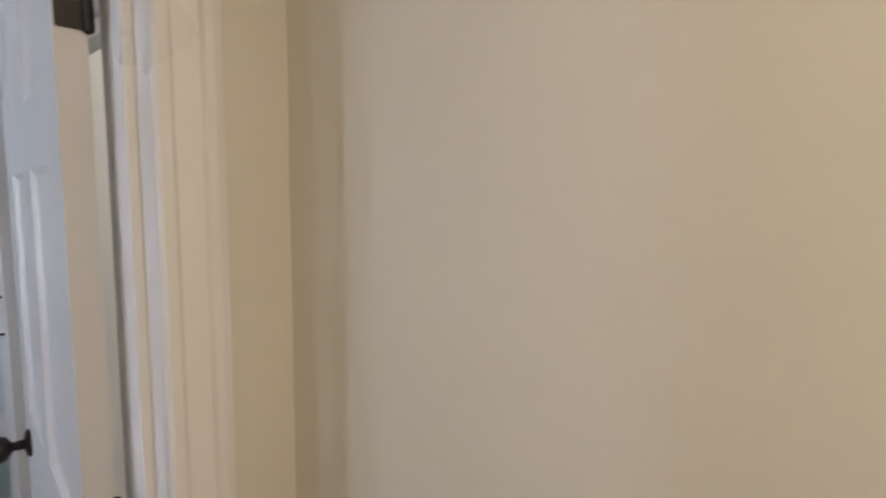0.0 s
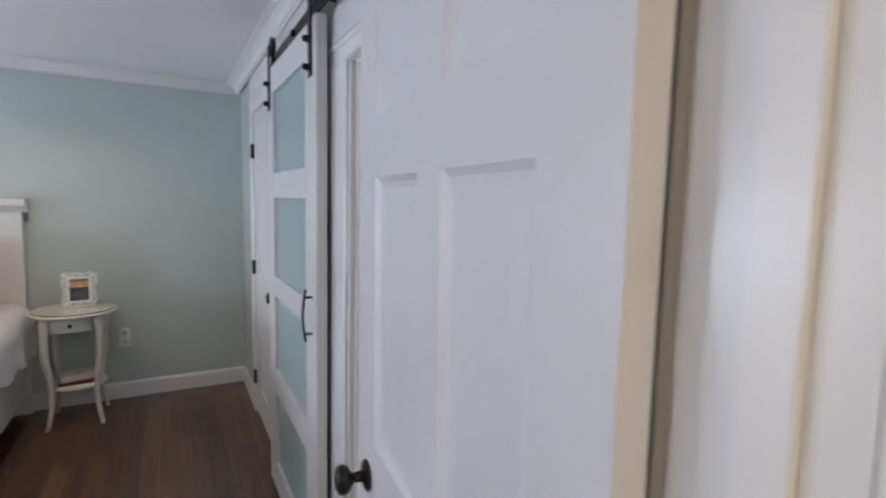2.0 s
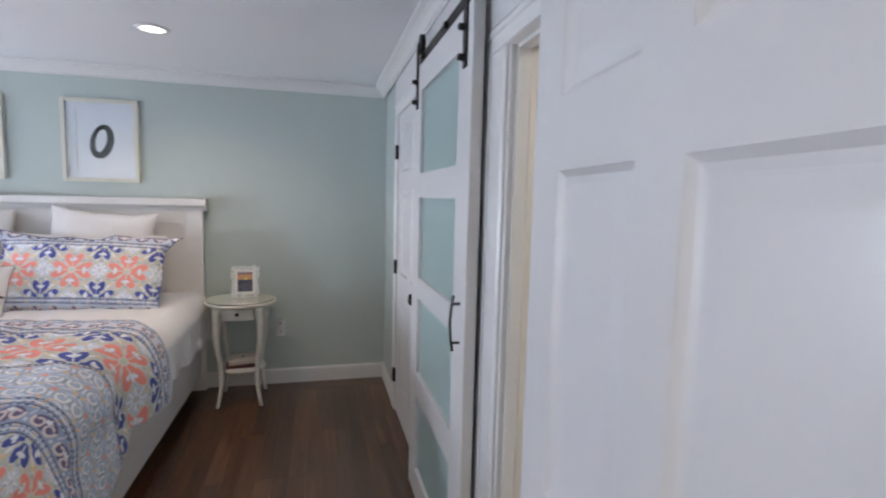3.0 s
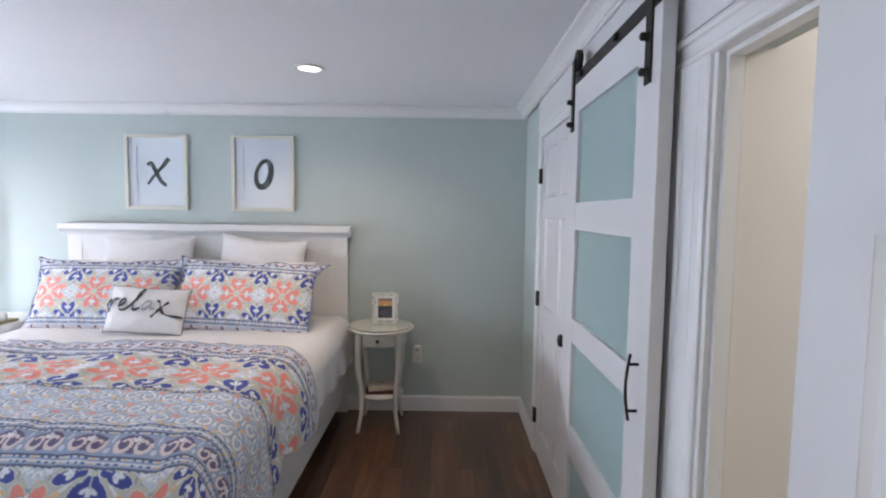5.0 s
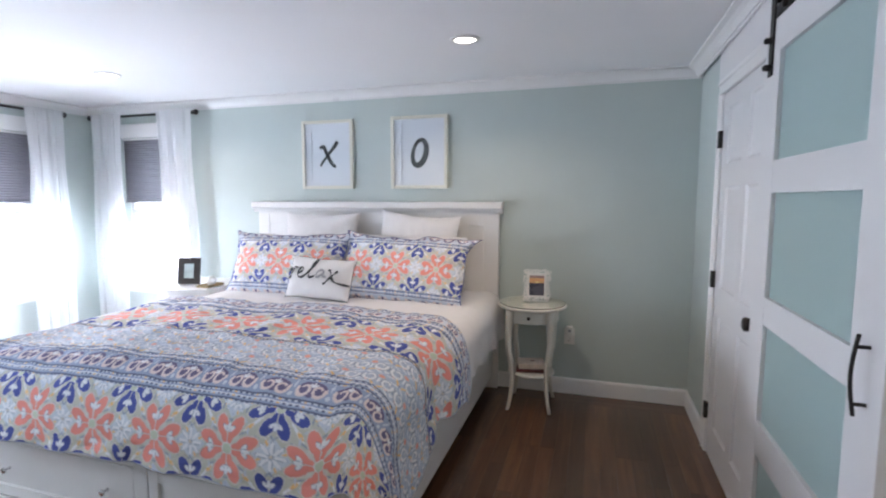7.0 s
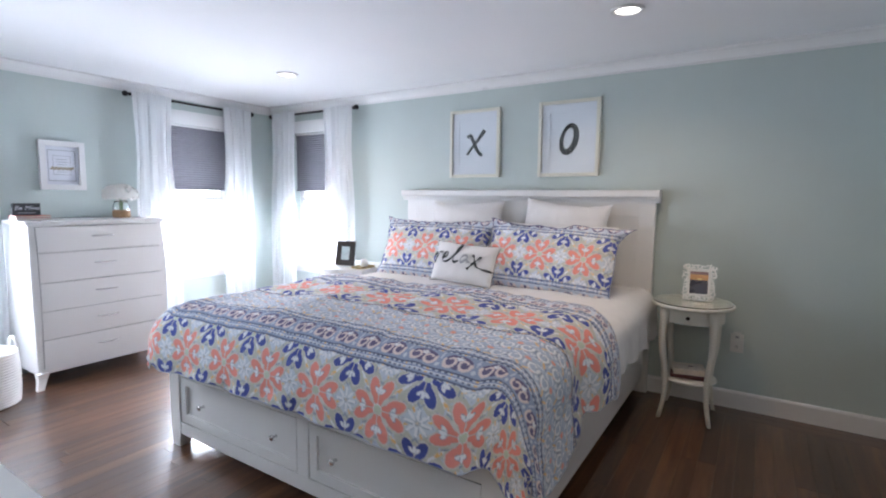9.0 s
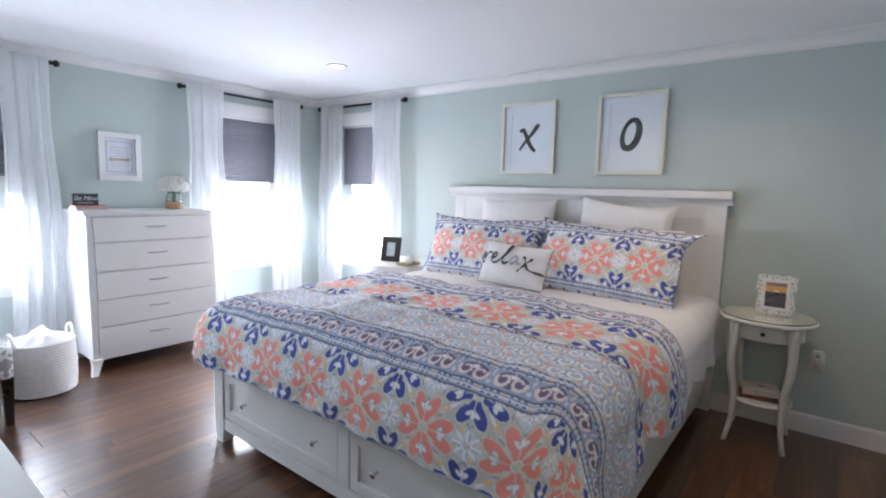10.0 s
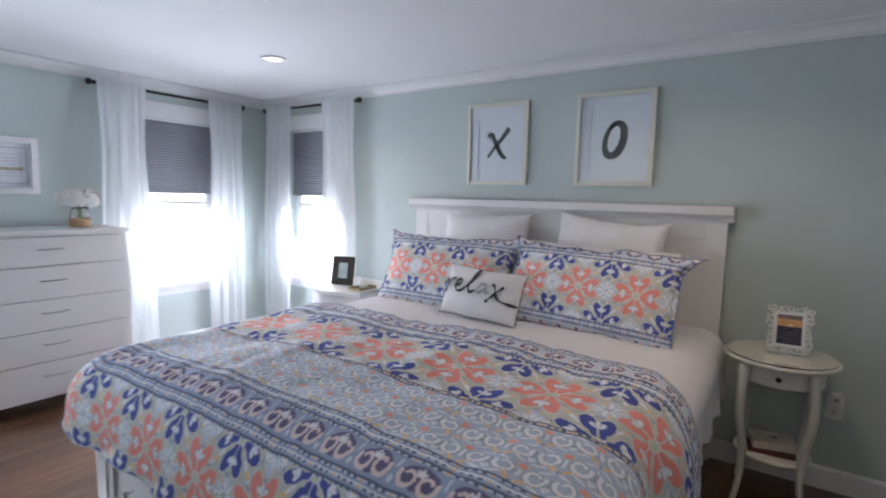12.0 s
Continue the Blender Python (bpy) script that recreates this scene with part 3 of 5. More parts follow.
def pleated_shade(axis, plane, out, a0, a1, top, low):
    ob = thing("pleated_shade", "charcoal pleated window shade, half lowered", "window shade", group="pleated shades")

    def put(a, d, z):
        return (plane + out * d, a, z) if axis == "x" else (a, plane + out * d, z)
    n = 52
    zs = [top - 0.014 - (top - low - 0.034) * i / n for i in range(n + 1)]
    prof = [(0.030 + (0.008 if i % 2 else 0.0), z) for i, z in enumerate(zs)]
    loop = prof + [(d + 0.006, z) for d, z in prof[::-1]]
    bm = bmesh.new()
    loft(bm, [[put(a, d, z) for d, z in loop] for a in (a0 + 0.004, a1 - 0.004)])
    part("fabric", bm, SHADE, ob)

    def bar(z0, z1):
        d = sorted((plane + out * 0.022, plane + out * 0.050))
        return boxes((*d, a0 + 0.003, a1 - 0.003, z0, z1) if axis == "x" else (a0 + 0.003, a1 - 0.003, *d, z0, z1), bevel=0.003)
    part("head_rail", bar(top - 0.016, top), TRIM, ob)
    part("bottom_rail", bar(low, low + 0.022), SHADE, ob)
    return ob


pleated_shade("y", YW, -1, *WIN["a"], WZ[1], 1.385)
pleated_shade("y", YW, -1, *WIN["b"], WZ[1], 1.375)
pleated_shade("x", 0, -1, *WIN["c"], WZ[1], 1.390)


def curtain(axis, plane, side, a0, a1, b0, b1, top, seed, folds):
    """A hanging sheer panel, from a0 to a1 at the rod and from b0 to b1 at the hem."""
    g = np.random.RandomState(seed)
    s, z = np.meshgrid(np.linspace(0, 1, 110), np.linspace(0, 1, 60))
    ph = g.uniform(0, 6.28, 4)
    amp = 0.012 + 0.020 * np.clip(z * 4, 0, 1)
    drift = 1.1 * np.sin(2.2 * z + ph[1])
    fold = np.sin(6.28 * folds * s + ph[0] + drift) + 0.45 * np.sin(6.28 * folds * 1.7 * s + ph[2] + 1.6 * z) + 0.2 * np.sin(6.28 * folds * 3.3 * s + ph[3]) + 0.25 * np.exp(-((z - 0.015) / 0.02) ** 2) * np.sin(6.28 * folds * 4.7 * s + ph[1])
    d = 0.094 + amp * fold * 0.42
    waist = 1 - 0.13 * np.exp(-((z - 0.22) / 0.16) ** 2) + 0.05 * z
    mid, lean = (a0 + a1) / 2, (b0 + b1 - a0 - a1) / 2
    a = mid + lean * z ** 1.5 + (a1 - a0) * (s - 0.5) * waist + 0.010 * np.cos(6.28 * folds * s + ph[0] + drift) + 0.008 * np.sin(5 * z + ph[2])
    h = top + 0.004 * np.sin(6.28 * folds * 2 * s + ph[3]) * (z < 0.01) - (top - 0.03) * z
    x, y = (plane + side * d, a) if axis == "x" else (a, plane + side * d)
    return tagged(sheet("curtain", np.stack([x, y, h], -1), SHEER), "sheer white linen curtain panel on a black rod", "curtain", "sheer curtains")


curtain("y", YW, 1, 1.475, 1.135, 1.47, 1.13, 2.196, 1, 4)
curtain("y", YW, 1, 0.655, 0.33, 0.66, 0.31, 2.196, 2, 4)
curtain("y", YW, 1, 2.70, 2.40, 2.68, 2.41, 2.196, 3, 4)
curtain("y", YW, 1, 3.60, 3.27, 3.60, 3.26, 2.196, 4, 4)
curtain("x", 0, 1, -5.16, -4.80, -5.14, -4.82, 2.198, 5, 4)
curtain("x", 0, 1, -4.39, -4.0, -4.40, -4.02, 2.198, 6, 4)


def curtain_rod(p0, p1, wall_dir):
    ob = thing("curtain_rod", "black iron curtain rod with ball finials", "curtain rod", group="curtain rods")
    bm = bmesh.new()
    part("rod", tube(bm, [p0, p1], 0.0105, 12), BLACK, ob, smooth=True)
    d = (Vector(p1) - Vector(p0)).normalized()
    for p, s in ((p0, -1), (p1, 1)):
        bm = bmesh.new()
        m = Matrix.Translation(p) @ (d * s).to_track_quat("Z", "Y").to_matrix().to_4x4()
        lathe(bm, ((0, -0.004), (0.014, -0.004), (0.014, 0.010), (0.009, 0.014), (0.018, 0.020), (0.024, 0.032), (0.024, 0.040), (0.018, 0.051), (0.008, 0.056), (0, 0.057)), 16, m)
        part("finial", bm, BLACK, ob, smooth=True)
        q = Vector(p) - d * s * 0.05
        bm = bmesh.new()
        tube(bm, [q, q - Vector(wall_dir) * 0.068], 0.006, 8)
        part("bracket", bm, BLACK, ob)
    return ob


curtain_rod((1.475, YW + 0.072, 2.168), (0.335, YW + 0.072, 2.168), (0, 1, 0))
curtain_rod((3.70, YW + 0.072, 2.168), (2.39, YW + 0.072, 2.168), (0, 1, 0))
curtain_rod((0.072, -5.15, 2.172), (0.072, -4.005, 2.172), (1, 0, 0))

# ---- ceiling lamps ----
for x, y in ((0.975, -1.338), (0.957, -3.872)):
    dl = thing("recessed_light", "round white recessed ceiling light, switched on", "ceiling light", (x, y, ZC), "recessed lights")
    bm = bmesh.new()
    part("trim_ring", lathe(bm, ((0.058, -0.002), (0.060, -0.010), (0.078, -0.008), (0.082, -0.001)), 32), TRIM, dl, smooth=True)
    bm = bmesh.new()
    part("lens", lathe(bm, ((0, -0.004), (0.040, -0.005), (0.0585, -0.003), (0.0585, -0.001), (0, -0.001)), 32), BULB, dl, "glowing white lens")
    area("recessed_lamp", (x, y, ZC - 0.012), (x, y, 0), 0.11, 0.11, 4.9, (1, 0.76, 0.54), "DISK").data.spread = radians(142)

# ---- the bed ----
BYC, BW = -2.3325, 0.985
bed = thing("bed", "white wooden king bed with panelled headboard and footboard drawers", "bed")
for y0, y1 in ((-3.375, -3.270), (-1.415, -1.312)):
    part("head_post", boxes((0.012, 0.060, y0, y1, 0, 1.315), bevel=0.003), FURN, bed)
for z0, z1 in ((1.225, 1.315), (0.30, 0.46)):
    part("head_rail", boxes((0.012, 0.0595, -3.270, -1.415, z0, z1), bevel=0.003), FURN, bed)
part("head_panel", boxes((0.014, 0.054, -3.272, -1.413, 0.44, 1.24)), FURN, bed)
bm = bmesh.new()
for y0, y1 in ((-3.262, -1.423),):
    for k, d in ((0.0, 0.0585), (0.012, 0.0565)):
        box(bm, 0.053, d, y0 + k, y1 - k, 1.205 - k, 1.219 - k)
        box(bm, 0.053, d - 0.001, y0 + k, y0 + k + 0.012, 0.47, 1.205 - k)
        box(bm, 0.053, d - 0.001, y1 - k - 0.012, y1 - k, 0.47, 1.205 - k)
part("panel_moulding", bm, FURN, bed)
bm = bmesh.new()
cap = ((0.008, 1.315), (0.066, 1.315), (0.068, 1.322), (0.074, 1.334), (0.086, 1.346), (0.100, 1.352), (0.103, 1.358), (0.103, 1.395), (0.099, 1.401), (0.008, 1.401))
loft(bm, [[(x, y, z) for x, z in cap] for y in (-3.415, -1.285)])
part("cornice", bm, FURN, bed)
for y0, y1 in ((-1.372, -1.345), (-3.320, -3.293)):
    part("side_rail", boxes((0.060, 2.18, y0, y1, 0.105, 0.435), bevel=0.003), FURN, bed)
FY0, FY1, FX = -3.318, -1.347, 2.25
part("foot_panel", boxes((FX - 0.055, FX - 0.036, FY0 + 0.07, FY1 - 0.07, 0.080, 0.440), bevel=0.002), FURN, bed)
for z0, z1 in ((0.392, 0.445), (0.072, 0.138)):
    part("foot_rail", boxes((FX - 0.034, FX, FY0 + 0.07, FY1 - 0.07, z0, z1), bevel=0.002), FURN, bed)
part("divider", boxes((FX - 0.034, FX - 0.0005, -2.331, -2.262, 0.138, 0.392), bevel=0.002), FURN, bed)
for y0, y1 in ((FY0, FY0 + 0.085), (FY1 - 0.085, FY1)):
    bm = bmesh.new()
    c = (y0 + y1) / 2
    secs = []
    for z, k, dx in ((0.0, 0.030, 0.020), (0.10, 0.0425, 0.0), (0.455, 0.0425, 0.0)):
        secs.append([(FX - 0.075 + dx, c - k, z), (FX + 0.004, c - k, z), (FX + 0.004, c + k, z), (FX - 0.075 + dx, c + k, z)])
    part("leg", loft(bm, secs), FURN, bed)
for y0, y1 in ((-3.228, -2.336), (-2.257, -1.437)):
    dr = part("drawer", boxes((FX - 0.035, FX - 0.014, y0, y1, 0.143, 0.387)), FURN, bed)
    fr = 0.045
    bm = boxes((FX - 0.014, FX - 0.002, y0, y0 + fr, 0.143, 0.387), (FX - 0.014, FX - 0.002, y1 - fr, y1, 0.143, 0.387), (FX - 0.014, FX - 0.0025, y0 + fr, y1 - fr, 0.143, 0.143 + fr), (FX - 0.014, FX - 0.0025, y0 + fr, y1 - fr, 0.387 - fr, 0.387), bevel=0.0015)
    part("drawer_frame", bm, FURN, dr)
    for y in ((y0 + 0.185, y1 - 0.150) if y0 < -3 else (y0 + 0.142, y1 - 0.150)):
        bm = bmesh.new()
        lathe(bm, ((0, 0), (0.008, 0), (0.005, 0.004), (0.005, 0.016), (0.009, 0.018), (0.014, 0.023), (0.014, 0.028), (0.008, 0.031), (0, 0.032)), 16, pose(FX - 0.014, y, 0.262, 0, 90))
        part("drawer_knob", bm, CHROME, dr, "brushed nickel knob", True)
bm = boxes((0.08, 2.17, -3.292, -1.374, 0.30, 0.33))
part("slat_base", bm, FURN, bed)

mattress = tagged(finish("mattress", boxes((0.07, 2.16, BYC - 0.94, BYC + 0.94, 0.33, 0.69), bevel=0.07), LINEN, None, True), "white king mattress on the bed frame", "mattress")


def drape(s, v, w, length, r, z0, flare):
    """Lay cloth coordinates (s across, v along) over the bed: flat on top, rounded over the edges, hanging below."""
    es = np.maximum(np.abs(s) - w, 0)
    ev = np.maximum(v - length, 0)
    e = np.hypot(es, ev)
    tuck = 1 - 0.50 * es * ev / np.maximum(e * e, 1e-9)
    ang = np.minimum(e * tuck / r, math.pi / 2)
    hang = np.maximum(e * tuck - r * math.pi / 2, 0)
    out = r * np.sin(ang) + hang * flare
    down = r * (1 - np.cos(ang)) + hang
    k = np.where(e > 1e-6, 1 / np.maximum(e, 1e-6), 0)
    y = np.clip(s, -w, w) + np.sign(s) * es * k * out
    x = np.minimum(v, length) + ev * k * out
    return x, y, z0 - down, e, hang


# printed cotton: colours and motifs
C_BG, C_CORAL, C_NAVY, C_WHITE = (0.56, 0.555, 0.49), (0.80, 0.30, 0.255), (0.080, 0.105, 0.36), (0.80, 0.81, 0.84)
C_LINE, C_HALO, C_GREEN, C_ICE, C_PLUM = (0.34, 0.39, 0.47), (0.66, 0.64, 0.60), (0.58, 0.62, 0.50), (0.60, 0.65, 0.71), (0.16, 0.14, 0.25)
C_BLUE, C_PALE, C_ORANGE, C_DARK, C_TAN = (0.32, 0.38, 0.53), (0.57, 0.62, 0.71), (0.80, 0.53, 0.24), (0.13, 0.15, 0.24), (0.68, 0.60, 0.51)


class Cloth:
    """A printed sheet: colours over a grid of cloth coordinates in metres, painted motif by motif."""

    def __init__(self, u, v, ground):
        self.u, self.v = u, v
        self.c = np.empty((*u.shape, 3))
        self.c[:] = ground

    def ink(self, mask, color):
        self.c[mask] = color

    def cell(self, period, phase=0.0):
        return (self.u - phase + period / 2) % period - period / 2

    def ellipse(self, a, b, ca, cb, ra, rb, turn, color, where=True, rim=None):
        c, s = math.cos(turn), math.sin(turn)
        p, q = a - ca, b - cb
        d = ((p * c + q * s) / ra) ** 2 + ((-p * s + q * c) / rb) ** 2
        if rim is not None:
            self.ink((d < 1.35) & where, rim)
        self.ink((d < 1) & where, color)

    def blossom(self, a, b, ca, cb, r, t, where=True):
        """A small white three-petalled blossom that opens the way t."""
        for k in (-1, 1, 0):
            e = t + 0.95 * k
            self.ellipse(a, b, ca + 0.5 * r * math.cos(e), cb + 0.5 * r * math.sin(e), 0.62 * r, 0.30 * r, e, C_WHITE, where, C_LINE)

    def heart(self, a, b, r, t, color, where=True, sides=(-1, 1)):
        """A two-lobed petal out of (0, 0) the way t, with a blossom in its notch."""
        for k in sides:
            e = t + 0.345 * k
            c, s = math.cos(e), math.sin(e)
            self.ellipse(a, b, 0.66 * r * c, 0.66 * r * s, 0.335 * r, 0.190 * r, e + 0.10 * k, color, where, C_HALO)
        for k in sides:
            e = t + 0.30 * k
            self.ellipse(a, b, 0.38 * r * math.cos(e), 0.38 * r * math.sin(e), 0.28 * r, 0.095 * r, e, color, where)
        if len(sides) == 2:
            self.ellipse(a, b, 0.34 * r * math.cos(t), 0.34 * r * math.sin(t), 0.20 * r, 0.022 * r, t, C_HALO, where)
        e = t + (0.20 * sides[0] if len(sides) == 1 else 0)
        self.blossom(a, b, 0.50 * r * math.cos(e), 0.50 * r * math.sin(e), 0.21 * r, e, where)

    def flower(self, a, b, r, where=True):
        """Four coral hearts round a pale green square."""
        for k in range(4):
            self.heart(a, b, r, math.pi / 2 * k, C_CORAL, where)
        for k in range(4):
            t = math.pi / 4 + math.pi / 2 * k
            self.ellipse(a, b, 0.36 * r * math.cos(t), 0.36 * r * math.sin(t), 0.22 * r, 0.035 * r, t, C_HALO, where)
        self.ellipse(a, b, 0, 0, 0.15 * r, 0.15 * r, 0, C_GREEN, where, C_WHITE)

    def fleur(self, a, b, r, up, where=True):
        """Half a navy flower on a border: one whole heart the way up and a lobe at each side."""
        b = b * up
        self.heart(a, b, r, math.pi / 2, C_NAVY, where)
        self.heart(a, b, r, 0.0, C_NAVY, where, (1,))
        self.heart(a, b, r, math.pi, C_NAVY, where, (-1,))
        self.ellipse(a, b, 0, 0.04 * r, 0.13 * r, 0.11 * r, 0, C_GREEN, where, C_WHITE)

    def star(self, a, b, r, where=True):
        """Eight pointed white leaves with grey outlines, and small orange buds between them."""
        d = np.abs(a) + np.abs(b)
        self.ink((d < 1.25 * r) & where, C_ICE)
        for k in range(8):
            t = math.pi * (k + 0.5) / 4
            if k % 2:
                self.ellipse(a, b, 0.86 * r * math.cos(t), 0.86 * r * math.sin(t), 0.20 * r, 0.075 * r, t, C_ORANGE, where, C_WHITE)
        for k in range(8):
            t = math.pi * k / 4
            self.ellipse(a, b, 0.56 * r * math.cos(t), 0.56 * r * math.sin(t), 0.42 * r, 0.115 * r, t, C_WHITE, where, C_LINE)
        self.ellipse(a, b, 0, 0, 0.10 * r, 0.10 * r, 0, C_TAN, where, C_LINE)

    def stripes(self, v0, v1, colors):
        """Fine woven lines; every third one is a row of ticks."""
        n = len(colors)
        k = np.clip(((self.v - v0) / (v1 - v0) * n).astype(int), 0, n - 1)
        inside = (self.v >= v0) & (self.v < v1)
        for i, c in enumerate(colors):
            m = inside & (k == i)
            self.ink(m, c)
            if i % 3 == 1:
                self.ink(m & ((self.u % 0.020) < 0.009), C_DARK if sum(c) > 1.2 else C_WHITE)
                self.ink(m & ((self.u % 0.080) < 0.009), C_ORANGE)

    def spiral(self, a, b, ca, cb, ra, rb, turn, width, color, where=True, start=0.0):
        """One inward curl round (ca, cb); turn: +1 or -1."""
        p, q = (a - ca) / ra, (b - cb) / rb
        d, th = np.hypot(p, q), (turn * np.arctan2(q, p) - start) % (2 * math.pi)
        arm = 1.0 - 0.52 * th / (2 * math.pi)
        self.ink((np.abs(d - arm) < width * (1.15 - 0.35 * th / 6.28)) & where, color)

    def scrolls(self, v0, v1, period, ground=C_BLUE):
        """Pairs of pink-white curls on dark ovals, with a leaf between them."""
        m = (self.v >= v0) & (self.v < v1)
        self.ink(m, ground)
        a, b = self.cell(period), -(self.v - (v0 + v1) / 2)
        h = (v1 - v0) / 2
        pink = (0.74, 0.64, 0.62)
        for s in (-1, 1):
            self.ellipse(a, b, s * 0.5 * period, 0.50 * h, 0.03 * period, 0.42 * h, 0.0, C_PALE, m)
            self.ellipse(a, b, s * 0.5 * period, -0.55 * h, 0.06 * period, 0.22 * h, 0.0, C_ICE, m)
        self.ellipse(a, b, 0, 0.05 * h, 0.40 * period, 0.80 * h, 0, C_PLUM, m)
        for s in (-1, 1):
            self.spiral(a, b, s * 0.195 * period, -0.08 * h, 0.185 * period, 0.70 * h, -s, 0.21, pink, m, -0.5 if s > 0 else 2.64)
        for k in (-1, 0, 1):
            self.ellipse(a, b, 0.05 * k * period, (0.52 if k == 0 else 0.36) * h, 0.034 * period, 0.27 * h, -0.5 * k, C_WHITE, m)

    def arabesque(self, v0, v1, period=0.125):
        """Close white curls on pale blue, with coral buds and orange leaves."""
        m = (self.v >= v0) & (self.v < v1)
        self.ink(m, (0.46, 0.53, 0.64))
        rows = max(1, round((v1 - v0) / (period * 0.80)))
        h = (v1 - v0) / rows
        for i in range(rows):
            w = m & (self.v >= v0 + i * h) & (self.v < v0 + (i + 1) * h)
            a, b = self.cell(period, period / 2 * (i % 2)), -(self.v - (v0 + (i + 0.5) * h))
            for s in (-1, 1):
                d = np.abs(a - s * 0.5 * period) / (0.15 * period) + np.abs(b) / (0.34 * h)
                self.ink((d < 1) & w, C_WHITE)
                self.ink((d < 0.72) & w, C_ICE)
                self.ink((d < 0.34) & w, C_BLUE)
                self.spiral(a, b, s * 0.25 * period, 0.10 * h, 0.19 * period, 0.30 * h, -s, 0.34, C_LINE, w, -0.5 if s > 0 else 2.64)
                self.spiral(a, b, s * 0.25 * period, 0.11 * h, 0.18 * period, 0.29 * h, -s, 0.21, C_WHITE, w, -0.5 if s > 0 else 2.64)
                self.ellipse(a, b, s * 0.10 * period, -0.33 * h, 0.16 * period, 0.036 * period, s * 0.95, C_ORANGE, w, C_WHITE)
                self.ellipse(a, b, s * 0.33 * period, -0.34 * h, 0.15 * period, 0.030 * period, -s * 0.45, C_WHITE, w)
                self.ellipse(a, b, s * 0.30 * period, -0.20 * h, 0.07 * period, 0.022 * period, s * 0.6, (0.80, 0.58, 0.55), w)
                self.ellipse(a, b, s * 0.36 * period, 0.44 * h, 0.13 * period, 0.028 * period, s * 0.4, C_WHITE, w)
            self.ellipse(a, b, 0, 0.36 * h, 0.090 * period, 0.10 * h, 0, (0.78, 0.36, 0.31), w, C_HALO)
            self.ellipse(a, b, 0, 0.04 * h, 0.030 * period, 0.20 * h, 0, C_WHITE, w)
            self.ellipse(a, b, 0, -0.42 * h, 0.05 * period, 0.08 * h, 0, C_BLUE, w, C_WHITE)

    def bouquet(self, v0, v1, period, r, phase=0.0):
        """Coral flowers along the middle of a band, pale stars between them, navy half-flowers on both borders."""
        m = (self.v >= v0) & (self.v < v1)
        self.ink(m, C_BG)
        a, h = self.cell(period, phase), self.cell(period, phase + period / 2)
        mid = (v0 + v1) / 2
        b, lo, hi = self.v - mid, self.v - v0, self.v - v1
        self.star(h, b, 0.17 * period, m)
        for edge in (lo, hi):
            self.star(a, edge, 0.15 * period, m)
        for s in (-1, 1):
            for e in (-1, 1):
                self.ellipse(a, b, s * 0.27 * period, e * 0.30 * period, 0.13 * period, 0.016 * period, s * e * 0.8, C_WHITE, m)
                self.ellipse(a, b, s * 0.24 * period, e * 0.27 * period, 0.05 * period, 0.020 * period, s * e * 0.8, C_ORANGE, m, C_WHITE)
        rng = random.Random(5)
        for k in range(26):
            pa, pb, t = rng.uniform(0.0, 0.5) * period, rng.uniform(0.12, 0.5) * (v1 - v0), rng.uniform(0, 3.1)
            for s in (-1, 1):
                for e in (-1, 1):
                    self.ellipse(a, b, s * pa, e * pb, 0.045 * period, 0.011 * period, s * e * t, (C_WHITE, C_PALE, C_LINE)[k % 3], m)
        self.fleur(h, lo, 0.90 * r, 1, m)
        self.fleur(h, hi, 0.90 * r, -1, m)
        self.flower(a, b, r, m)


BAR = (C_DARK, C_PALE, C_BLUE, C_WHITE, C_PALE, C_BLUE, C_DARK, C_PALE)
u, v = np.meshgrid(np.arange(-1.345, 1.3451, 0.0034), np.arange(-0.070, 1.432, 0.0034))
cl = Cloth(u, v, C_BG)
cl.arabesque(-0.2, 0.020, 0.08)
cl.stripes(0.015, 0.045, BAR)
cl.scrolls(0.045, 0.130, 0.112, C_PALE)
cl.stripes(0.130, 0.235, BAR)
cl.bouquet(0.235, 0.640, 0.36, 0.140, -0.030)
cl.stripes(0.636, 0.660, (C_DARK, C_TAN, C_DARK))
cl.arabesque(0.660, 0.960)
cl.stripes(0.955, 1.010, BAR)
cl.scrolls(1.010, 1.105, 0.120)
cl.stripes(1.105, 1.155, BAR)
cl.bouquet(1.153, 1.462, 0.30, 0.114, 0.215)
# the cloth itself: a soft, uneven quilt that hangs lower at the near foot corner
X0 = 1.13


def ease(k):
    k = np.clip(k, 0, 1)
    return k * k * (3 - 2 * k)


near = ease((u - 0.45) / 0.7)
s_ = u + near * 0.12 * ease((v - 0.50) / 0.30)
sx, sy, sz, se, sh = drape(s_, np.maximum(v, 0), 0.87, 2.11 - X0, 0.22, 0.770, 0.10)
puff = 0.014 * waves(u, v, 5, 4, 1.3) + 0.0060 * waves(u, v, 6, 4, 4.5) + 0.0016 * waves(u, v, 16, 3, 14.0)
ridge = np.exp(-((u - 0.30 + 0.25 * v) / 0.05) ** 2) * 0.005 + np.exp(-((u + 0.45 - 0.2 * v) / 0.09) ** 2) * 0.004
ripple = np.clip(sh / 0.12, 0, 1) * (0.009 * np.sin(6.28 * (u * 3.1 + v * 2.3) + 2 * np.sin(3 * u)) + 0.006 * waves(u, v * 2.5, 15, 4, 5.0))
lip = np.clip(-v / 0.07, 0, 1)
